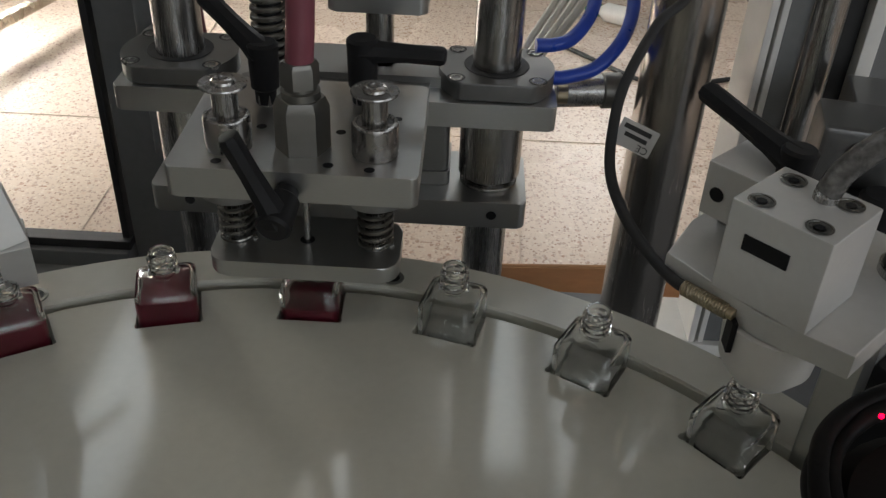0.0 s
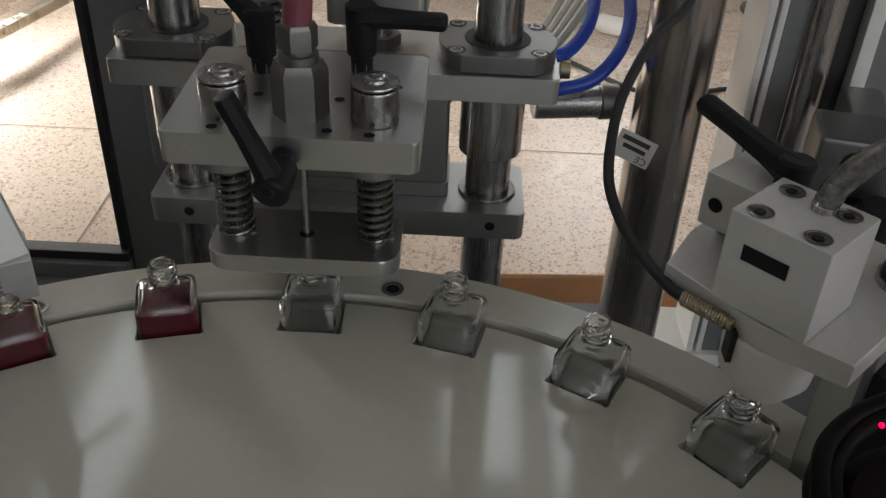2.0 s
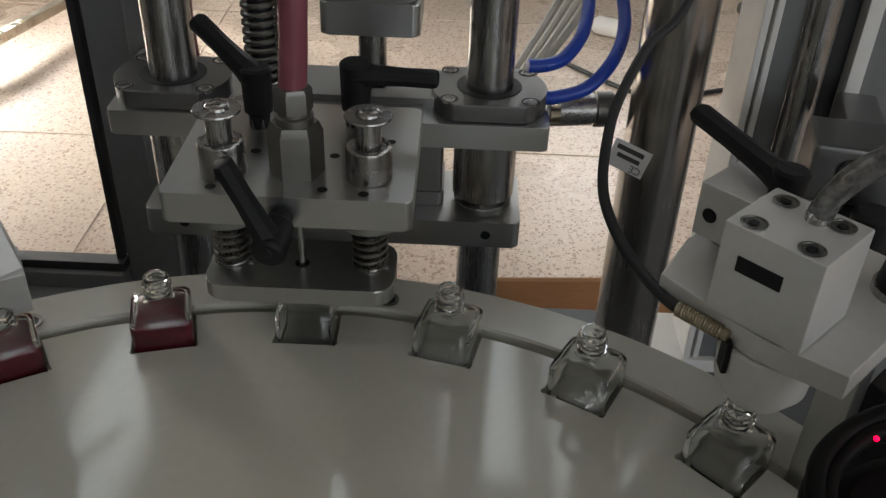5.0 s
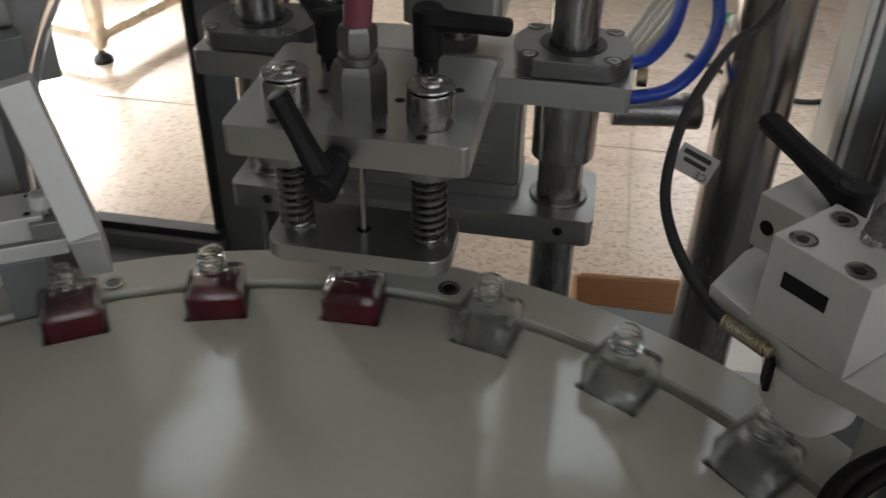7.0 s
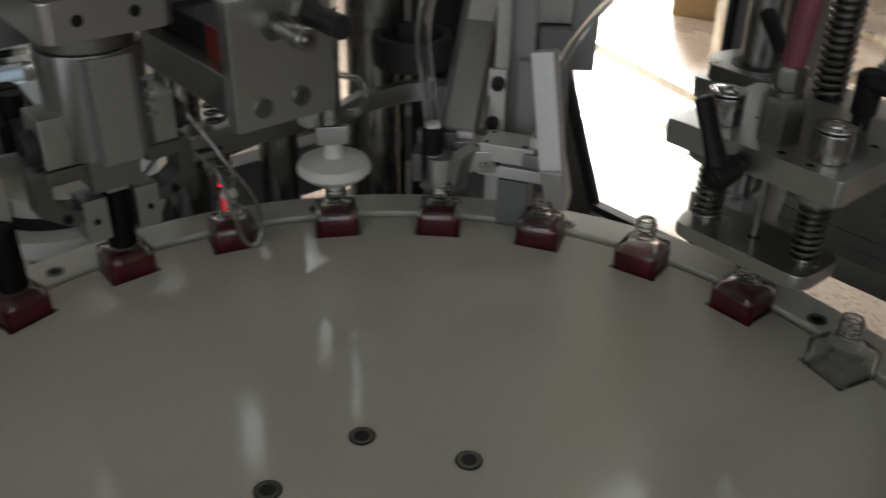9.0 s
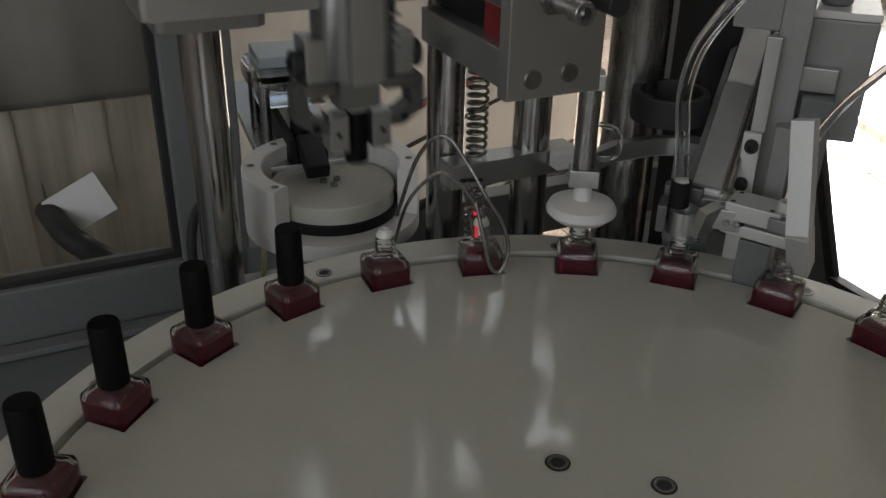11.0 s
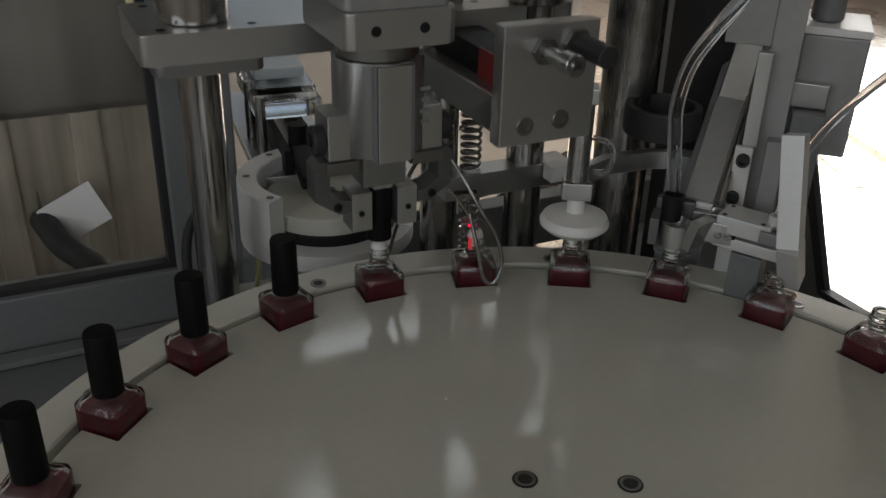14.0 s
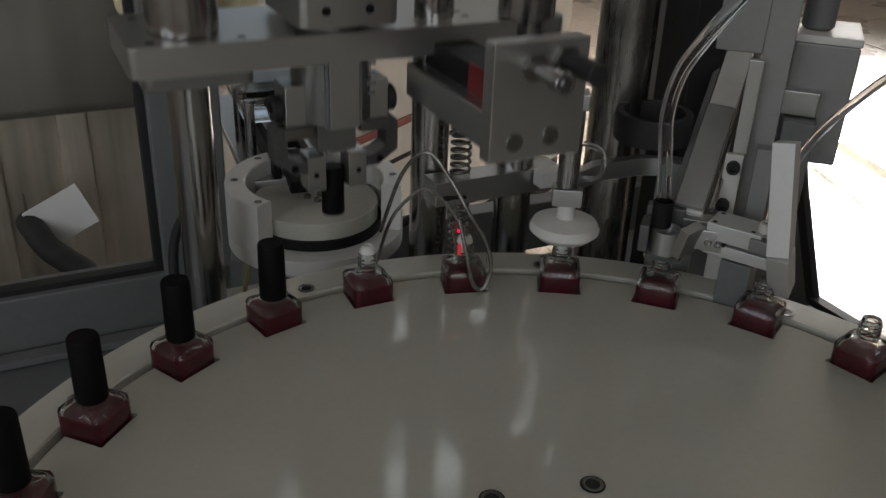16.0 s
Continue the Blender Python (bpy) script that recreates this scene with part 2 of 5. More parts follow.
def sweep(bm, points, r, seg=10, steps=8, smooth=True):
    """A round cord through the points."""
    pts = smooth_path(points, steps) if smooth else [Vector(p) for p in points]
    rings, side = [], None
    for i, p in enumerate(pts):
        way = (pts[min(i + 1, len(pts) - 1)] - pts[max(i - 1, 0)]).normalized()
        if side is None:
            side = way.orthogonal().normalized()
        side = (side - way * side.dot(way)).normalized()
        up = way.cross(side)
        rings.append([bm.verts.new(p + (side * math.cos(2 * math.pi * j / seg) + up * math.sin(2 * math.pi * j / seg)) * r) for j in range(seg)])
    for a, b in zip(rings, rings[1:]):
        for j in range(seg):
            bm.faces.new((a[j], a[(j + 1) % seg], b[(j + 1) % seg], b[j]))
    bm.faces.new(list(reversed(rings[0])))
    bm.faces.new(rings[-1])
    return bm


def coil(bm, base, h, radius, r, turns, seg=8, per=14):
    """A spring that stands on base."""
    n = int(turns * per)
    pts = [Vector(base) + Vector((radius * math.cos(2 * math.pi * i / per), radius * math.sin(2 * math.pi * i / per), h * i / n)) for i in range(n + 1)]
    return sweep(bm, pts, r, seg, smooth=False)


def slab(bm, outline, z0, z1, bev=0.0):
    """A plate of that outline, with its upper and lower rims rounded by bev."""
    low = [bm.verts.new((x, y, z0)) for x, y in outline]
    high = [bm.verts.new((x, y, z1)) for x, y in outline]
    n = len(outline)
    top = bm.faces.new(high)
    bottom = bm.faces.new(list(reversed(low)))
    for i in range(n):
        j = (i + 1) % n
        bm.faces.new((low[i], low[j], high[j], high[i]))
    if bev:
        bmesh.ops.bevel(bm, geom=list(top.edges) + list(bottom.edges), offset=bev, segments=2, profile=0.5, affect="EDGES")
    return bm


def rounded(x0, y0, x1, y1, r, seg=5):
    """The outline of a rectangle with round corners."""
    out = []
    for cx, cy, a in ((x1 - r, y1 - r, 0), (x0 + r, y1 - r, 90), (x0 + r, y0 + r, 180), (x1 - r, y0 + r, 270)):
        out += [(cx + r * math.cos(radians(a + 90 * i / seg)), cy + r * math.sin(radians(a + 90 * i / seg))) for i in range(seg + 1)]
    return out


def socket_screw(bm, m, r=0.0042, h=0.004):
    """The head of a socket screw with its six-sided hole, on the plane z = 0 of m."""
    lathe(bm, [(r, 0), (r, h - 0.0005), (r - 0.0005, h), (r * 0.56, h), (r * 0.52, h * 0.35), (0, h * 0.3)], 18, m)
    return bm


def counterbore(bm, m, r=0.0046):
    """A sunk screw: a dark ring and a head that sits below the plate's face."""
    lathe(bm, [(r, 0.0004), (r * 0.82, 0.0005), (r * 0.80, 0.0002), (r * 0.5, 0.0002), (r * 0.45, 0.0001), (0, 0.0001)], 20, m)
    return bm


def finish(ob, bm, mat, angle=38):
    bmesh.ops.recalc_face_normals(bm, faces=bm.faces)
    bm.to_mesh(ob.data)
    bm.free()
    ob.data.materials.append(mat)
    for p in ob.data.polygons:
        p.use_smooth = True
    ob.data.set_sharp_from_angle(angle=radians(angle))
    flat = ob.modifiers.new("weighted_normal", "WEIGHTED_NORMAL")
    flat.keep_sharp = True
    return ob


def part(name, bm, mat, parent, label=""):
    ob = new(name, bpy.data.meshes.new(name))
    finish(ob, bm, mat)
    ob.parent = parent
    return tagged(ob, label) if label else ob


def thing(name, label, category, m=None, group="", kind=""):
    ob = new(name)
    ob.empty_display_size = 0.02
    if m:
        ob.matrix_world = m
    return tagged(ob, label, category, group, kind)


def solid(name, bm, mat, label, category, m=None, group="", kind=""):
    """A thing of one mesh."""
    ob = new(name, bpy.data.meshes.new(name))
    finish(ob, bm, mat)
    if m:
        ob.matrix_world = m
    return tagged(ob, label, category, group, kind)


def B():
    return bmesh.new()


# ---- the hall ----
def wall(name, a, b, z0, z1, holes, thick=0.2):
    """A wall from a to b with openings (from, to, sill, head) along it, built in blocks."""
    t, length = between((*a, 0), (*b, 0))
    way = (Vector((*b, 0)) - Vector((*a, 0))).normalized()
    m = Matrix.Translation((*a, 0)) @ Matrix.Rotation(math.atan2(way.y, way.x), 4, "Z")
    bm = B()
    x = 0.0
    for h0, h1, s, e in holes:
        box(bm, ((x + h0) / 2, 0, (z0 + z1) / 2), (h0 - x, thick, z1 - z0), m=m)
        box(bm, ((h0 + h1) / 2, 0, (z0 + s) / 2), (h1 - h0, thick, s - z0), m=m)
        box(bm, ((h0 + h1) / 2, 0, (e + z1) / 2), (h1 - h0, thick, z1 - e), m=m)
        x = h1
    box(bm, ((x + length) / 2, 0, (z0 + z1) / 2), (length - x, thick, z1 - z0), m=m)
    return solid(name, bm, WALL, "plain off-white plastered hall wall", "wall", kind="structure")


floor = solid("floor", box(B(), (-1, 1.5, FLOOR - 0.05), (10.4, 9.4, 0.1)), TERRAZZO, "pinkish beige terrazzo floor", "floor", kind="structure")
# no opening is seen; those east and south are added for fill lamps
wall("wall_north", (-6.1, 6.1), (4.1, 6.1), FLOOR, 2.3, [(0.5, 2.4, 0.75, 2.15), (6.6, 7.7, 0.95, 2.15)])
wall("wall_west", (-6.1, -3.1), (-6.1, 6.0), FLOOR, 2.3, [(3.0, 5.6, 0.1, 1.9)])
wall("wall_east", (4.1, 6.0), (4.1, -3.1), FLOOR, 2.3, [(6.0, 8.2, 0.3, 1.9)])
wall("wall_south", (4.0, -3.1), (-6.0, -3.1), FLOOR, 2.3, [(1.2, 3.8, 0.1, 1.65)])
solid("ceiling", box(B(), (-1, 1.5, 2.36), (10.4, 9.4, 0.1)), WALL, "plain off-white ceiling", "ceiling", kind="structure")

for x_, y_ in BATTENS:
    fx = thing("ceiling_batten", "white steel ceiling batten with a glowing bluish diffuser", "ceiling light", pose(x_, y_, CEILING), "ceiling battens")
    part("tray", box(B(), (0, 0, -0.025), (0.30, 1.26, 0.05), 0.004), WALL, fx)
    part("diffuser", box(B(), (0, 0, -0.058), (0.27, 1.22, 0.016), 0.004), LAMPGLOW, fx, "glowing diffuser")
# casings for the added fill panels; none is known there
for x_, y_ in ADDED_PANELS:
    fx = thing("added_panel", "flat white ceiling panel light, unseen and added as fill", "ceiling light", pose(x_, y_, CEILING), "ceiling panels")
    part("tray", box(B(), (0, 0, -0.016), (0.62, 1.22, 0.032), 0.004), WALL, fx)
    part("diffuser", box(B(), (0, 0, -0.042), (0.59, 1.19, 0.02), 0.004), LAMPGLOW, fx, "glowing diffuser")

bm = B()
for i in range(6):
    box(bm, (-1.0, 0.15 + 0.9 * i, FLOOR + 0.001), (10.0, 0.002, 0.0024))
for i in range(10):
    box(bm, (-5.2 + 0.9 * i, 1.5, FLOOR + 0.001), (0.002, 9.0, 0.0024))
solid("floor_joint", bm, material("joint", (0.67, 0.56, 0.46), 0.4), "thin dark joints between terrazzo tiles", "joint", kind="structure")

# Machine bed, and the posts and rails of its enclosure
bed = solid("machine_bed", slab(B(), rounded(-0.475, -0.75, 0.5, 0.44, 0.004, 2), TABLE - 0.03, TABLE, 0.002), BEDGREY, "grey painted steel machine bed plate", "machine bed")
cab = thing("steel_cabinet", "grey painted steel cabinet under the machine bed", "cabinet")
part("body", box(B(), (0.01, -0.16, (FLOOR + TABLE - 0.03) / 2 + 0.01), (0.93, 1.14, TABLE - 0.03 - FLOOR - 0.03), 0.004), BEDGREY, cab)
for sx in (-0.4, 0.42):
    for sy in (-0.68, 0.36):
        part("foot", rod(B(), (sx, sy, FLOOR), (sx, sy, FLOOR + 0.03), 0.03), RUBBER, cab, "black rubber foot")


enc = thing("machine_enclosure", "dark grey painted machine enclosure with black gaskets and glass", "enclosure")
for x0, x1 in ((-0.166, -0.118), (0.43, 0.478)):
    part("post", box(B(), ((x0 + x1) / 2, 0.476, 0.107), (x1 - x0, 0.048, 1.285), 0.0025), FRAMEGREY, enc)
bm = B()
slab(bm, [(-0.279, -0.30), (-0.279, -0.125), (-0.430, 0.226), (-0.430, 0.60), (-0.60, 0.60), (-0.60, -0.30)], -0.004, 0.004, 0.0008)
move(bm, bm.verts, pose(0, 0.458, 0, 90))
part("side_panel", bm, FRAMEGREY, enc)
rail = part("lower_rail", box(B(), (-0.222, 0.452, -0.1485), (0.110, 0.024, 0.05), 0.002), FRAMEGREY, enc)
part("gasket", box(B(), (-0.222, 0.4505, -0.1200), (0.112, 0.012, 0.007), 0.001), RUBBER, rail, "black rubber gasket")
bm = B()
t, h = between((-0.279, 0.4505, -0.1200), (-0.430, 0.4505, 0.226))
box(bm, (0, 0, h / 2), (0.007, 0.010, h + 0.006), 0.001, t)
part("gasket", bm, RUBBER, enc, "black rubber gasket")
part("gasket", box(B(), (-0.1705, 0.4560, 0.32), (0.005, 0.012, 0.89), 0.001), RUBBER, enc, "black rubber gasket")
part("lower_rail", box(B(), (-0.492, -0.40, -0.108), (0.036, 0.78, 0.05), 0.003), FRAMEGREY, enc)
part("window_post", box(B(), (-0.494, -0.064, 0.31), (0.04, 0.057, 0.89), 0.003), FRAMEGREY, enc)
part("gasket", box(B(), (-0.486, -0.44, -0.0805), (0.012, 0.70, 0.006), 0.001), RUBBER, enc, "black rubber gasket")
part("gasket", box(B(), (-0.486, -0.0955, 0.34), (0.012, 0.007, 0.84), 0.001), RUBBER, enc, "black rubber gasket")
pane = part("pane", box(B(), (-0.49, -0.44, 0.34), (0.004, 0.69, 0.84)), clear("window_glass", (0.95, 0.96, 0.95), 0.01, 1.2), enc, "clear glass pane")
pane.visible_shadow = False
solid("bed_block", box(B(), (0.224, 0.402, TABLE + 0.005), (0.060, 0.050, 0.010), 0.0012), WHITE, "white plastic block on the machine bed", "block")
solid("bed_strip", box(B(), (-0.462, -0.3, TABLE + 0.004), (0.016, 0.62, 0.006), 0.001), FRAMEGREY, "dark grey steel strip along the bed's edge", "strip")

# What stands behind the glass: a stainless hopper with a note and a hose
hop = thing("steel_hopper", "stainless steel hopper behind the enclosure glass", "hopper")
bm = B()
box(bm, (-0.86, -0.34, -0.21), (0.3, 0.62, 0.42), 0.01)
part("lower_body", bm, HOPPERSTEEL, hop)
bm = B()
box(bm, (-0.82, -0.36, 0.235), (0.36, 0.6, 0.46), 0.012)
# darker tone, with reflections painted into its colour as upright streaks
part("upper_body", bm, material("streaked_steel", (0.24, 0.225, 0.20), 0.36, 0.9, 0.45, 6, 0.0, (4, 4, 0.2), 0.12, 4), hop)
for i in range(7):
    part("rib", box(B(), (-0.706, -0.56 + 0.085 * i, -0.19), (0.012, 0.03, 0.40), 0.005), HOPPERSTEEL, hop)
part("spout", rod(B(), (-0.70, -0.33, 0.06), (-0.70, -0.33, 0.0), 0.02, 0.014), BLACK, hop)
part("spout", rod(B(), (-0.70, -0.28, 0.06), (-0.70, -0.28, 0.02), 0.014, 0.01), BLACK, hop)
nm = pose(-0.64, -0.161, -0.092, 70, 28, 62) @ pose(0, 0, 0, 0, 0, 59)
solid("paper_note", box(B(), (0, 0, 0), (0.058, 0.042, 0.0012), 0.0003, nm), PAPER, "blank white paper note behind the enclosure glass", "note")
bm = sweep(B(), [(-0.66, -0.19, -0.10), (-0.609, -0.1775, -0.1058), (-0.593, -0.163, -0.1156), (-0.563, -0.1435, -0.1282), (-0.555, -0.13, -0.2)], 0.012, 12)
solid("drain_hose", bm, RUBBER, "short black rubber hose on a steel spout", "hose")

# Far things on the hall's floor
def work_table(m):
    t = thing("work_table", "stainless steel work table with square legs and low rails", "table", m)
    part("top", box(B(), (-0.6, 0.5, 0.80), (1.3, 1.1, 0.04), 0.004), STAINLESS, t)
    for x, y in ((0, 0), (-1.2, 0), (0, 1.0), (-1.2, 1.0)):
        leg = part("leg", box(B(), (x, y, 0.42), (0.04, 0.04, 0.76), 0.003), STAINLESS, t)
        part("foot", lathe(B(), [(0, 0), (0.03, 0), (0.03, 0.012), (0.012, 0.025), (0.012, 0.05), (0, 0.05)], 16, pose(x, y, 0)), RUBBER, leg, "black levelling foot")
    part("rail", box(B(), (-0.6, 0, 0.075), (1.16, 0.03, 0.03), 0.003), STAINLESS, t)
    part("rail", box(B(), (0, 0.5, 0.075), (0.03, 0.96, 0.03), 0.003), STAINLESS, t)
    part("rail", box(B(), (-0.6, 1.0, 0.075), (1.16, 0.03, 0.03), 0.003), STAINLESS, t)
    return t


work_table(pose(-1.28, 2.16, FLOOR, 0, 0, -14))
ct = thing("carton", "brown cardboard carton sealed with a green tape", "carton", pose(-1.95, 3.32, FLOOR, 0, 0, 20))
part("body", box(B(), (0, 0, 0.18), (0.5, 0.40, 0.36), 0.006), material("yellow_card", (0.46, 0.34, 0.18), 0.75, 0, 0.12, 40, 0.1), ct)
part("tape", box(B(), (0.05, -0.001, 0.18), (0.05, 0.406, 0.365), 0.002), GREEN, ct, "green packing tape")
bx = thing("open_box", "open brown cardboard box lying on the floor", "box", pose(0.36, 1.12, FLOOR, 0, 0, 4))
for sx, sy, wx, wy in ((0, -0.14, 0.5, 0.006), (0, 0.14, 0.5, 0.006), (-0.25, 0, 0.006, 0.28), (0.25, 0, 0.006, 0.28)):
    part("side", box(B(), (sx, sy, 0.06), (wx, wy, 0.12), 0.001), CARD, bx)
part("bottom", box(B(), (0, 0, 0.004), (0.49, 0.27, 0.006)), CARD, bx)
part("flap", box(B(), (0, 0, 0), (0.48, 0.09, 0.005), 0.001, pose(0, 0.165, 0.085, -58, 0, 0)), CARD, bx)
pn = thing("floor_cabinet", "white painted cabinet with a thin red stripe", "cabinet", pose(-1.75, 0.55, FLOOR, 0, 0, -58))
part("body", box(B(), (0, 0, 0.42), (1.5, 0.4, 0.84), 0.01), material("cream_enamel", (0.74, 0.73, 0.69), 0.4, 0, 0.06, 20, 0.03, large=2), pn)
part("stripe", box(B(), (0, 0.2, 0.445), (1.48, 0.006, 0.018)), REDPAINT, pn, "red stripe")
part("seam", box(B(), (0, 0.2, 0.362), (1.48, 0.004, 0.010)), BLACK, pn, "dark seam between body and base")
part("plinth", box(B(), (0, 0.195, 0.06), (1.46, 0.02, 0.1)), BLACK, pn, "black plinth")
bm = sweep(B(), [(0.36, 2.55, FLOOR + 0.006), (0.62, 2.3, FLOOR + 0.006), (0.9, 2.38, FLOOR + 0.006), (1.4, 2.25, FLOOR + 0.006), (2.2, 2.35, FLOOR + 0.006)], 0.007, 8)
solid("floor_cable", bm, RUBBER, "black cable trailing over the floor", "cable")
gb = thing("squeeze_bottle", "small green capped plastic bottle lying on the floor", "bottle", pose(0.60, 2.74, FLOOR + 0.03, 0, 90, 150))
part("body", lathe(B(), [(0, 0), (0.028, 0), (0.03, 0.01), (0.03, 0.1), (0.015, 0.12), (0, 0.12)], 16), WHITE, gb)
part("cap", rod(B(), (0, 0, 0.12), (0, 0, 0.17), 0.02, 0.012), GREEN, gb, "green cap")
for x, y in ((1.12, 3.05), (1.38, 3.3)):
    mb = thing("steel_stand", "grey steel stand on a round pad", "stand", pose(x, y, FLOOR))
    part("pad", lathe(B(), [(0, 0), (0.09, 0), (0.09, 0.015), (0.045, 0.03), (0, 0.03)], 20), DULLSTEEL, mb)
    part("column", rod(B(), (0, 0, 0.03), (0, 0, 0.7), 0.055), ALU, mb)
mb = thing("machine_plinth", "grey steel machine plinth standing on the floor", "machine", pose(0.5, 4.1, FLOOR, 0, 0, 4))
part("body", box(B(), (0, 0, 0.42), (2.6, 0.5, 0.7), 0.01), material("beige_enamel", (0.45, 0.42, 0.36), 0.5, 0, 0.08, 20), mb)
part("foot", box(B(), (0, 0, 0.035), (2.5, 0.45, 0.07), 0.004), BLACK, mb)

# ---- the rotary table ----
disc = thing("rotary_disc", "cream plastic rotary disc with square pockets round its rim", "rotary disc")
outline = []
RIN, HALF, ROUT, DOG = RC - 0.01345, 0.0135, 0.2528, 0.0022
for k in range(24):
    a = radians(15 * k)
    ux, uy, tx, ty = -math.sin(a), math.cos(a), math.cos(a), math.sin(a)
    local = []
    edge = math.sqrt(ROUT ** 2 - HALF ** 2)
    local.append((HALF, edge))
    for i in range(6):
        b = radians(90 - 270 * (i + 0.5) / 6)
        local.append((HALF - 0.0004 + DOG * math.cos(b - 0.0) * 0.9, RIN + 0.0006 + DOG * math.sin(b) * 0.9))
    for i in range(6):
        b = radians(0 - 270 * (i + 0.5) / 6)
        local.append((-HALF + 0.0004 + DOG * math.cos(b) * 0.9, RIN + 0.0006 + DOG * math.sin(b) * 0.9))
    local.append((-HALF, edge))
    outline += [(tx * s + ux * r, ty * s + uy * r) for s, r in local]
    for i in range(1, 5):
        b = math.asin(HALF / ROUT) + (radians(15) - 2 * math.asin(HALF / ROUT)) * i / 5
        outline.append((-math.sin(a + b) * ROUT, math.cos(a + b) * ROUT))
part("plate", slab(B(), outline, -0.0054, 0.0, 0.0005), PLASTIC, disc)
for i in range(6):
    a = radians(48 + 60 * i)
    s = part("screw", lathe(B(), [(0.0052, 0.0003), (0.0048, 0.0006), (0.0036, 0.0004), (0.0034, -0.0015), (0.0018, -0.0015), (0.0016, -0.003), (0, -0.003)], 20, pose(0.0495 * math.cos(a), 0.0495 * math.sin(a), 0.0003)), DULLSTEEL, disc, "sunk steel screw")
    # flat black disc paints the shade inside the screw's recess
    part("recess", lathe(B(), [(0.0062, 0.0002), (0.0, 0.0002)], 20, pose(0.0495 * math.cos(a), 0.0495 * math.sin(a), 0)), RUBBER, disc, "dark screw recess")
solid("disc_hub", rod(B(), (0, 0, TABLE), (0, 0, -0.026), 0.09, bev=0.003), DULLSTEEL, "round steel hub under the rotary disc", "hub")
solid("slide_plate", lathe(B(), [(0.0, -0.026), (0.2833, -0.026), (0.2833, -0.0061), (0.0, -0.0061)], 120), RINGPLASTIC, "cream plastic slide plate under the rotary disc", "plate")
ring = thing("guide_ring", "fixed cream plastic guide ring round the rotary disc", "guide ring")
part("ring", lathe(B(), [(0.2577, -0.0060), (0.2577, 0.0004), (0.2587, 0.0014), (0.2825, 0.0014), (0.2835, 0.0004), (0.2835, -0.0060), (0.2577, -0.0060)], 160), RINGPLASTIC, ring)
for k in [-0.5 + 7 / 3 * n for n in range(-2, 5)]:
    m = station(k, 0, 0.0215 - 0.0005, 0.0015)
    part("bushing", lathe(B(), [(0.0052, 0), (0.0052, 0.0006), (0.0036, 0.0006), (0.0030, -0.0)], 20, m), DULLSTEEL, ring, "steel ring of a sunk screw")
    # the hole is a flat disc, its inner shade put in as black
    part("screw_hole", lathe(B(), [(0.0037, 0.0002), (0, 0.0002)], 16, m), BLACK, ring, "dark screw hole")
for k in range(0, 24, 3):
    bm = B()
    p = station(k + 1.5, 0, 0.027, 0)
    rod(bm, (p.translation.x, p.translation.y, TABLE), (p.translation.x, p.translation.y, -0.026), 0.008)
    solid("ring_stud", bm, STEEL, "steel stud that carries the guide ring", "stud", group="guide ring studs")


# ---- bottles, caps and plugs ----
def squarish(half, power, n=40):
    """The outline of a square with soft corners, in even steps of angle."""
    out = []
    for i in range(n):
        c, d = math.cos(2 * math.pi * (i + 0.5) / n), math.sin(2 * math.pi * (i + 0.5) / n)
        r = half / (abs(c) ** power + abs(d) ** power) ** (1 / power)
        out.append((r * c, r * d))
    return out


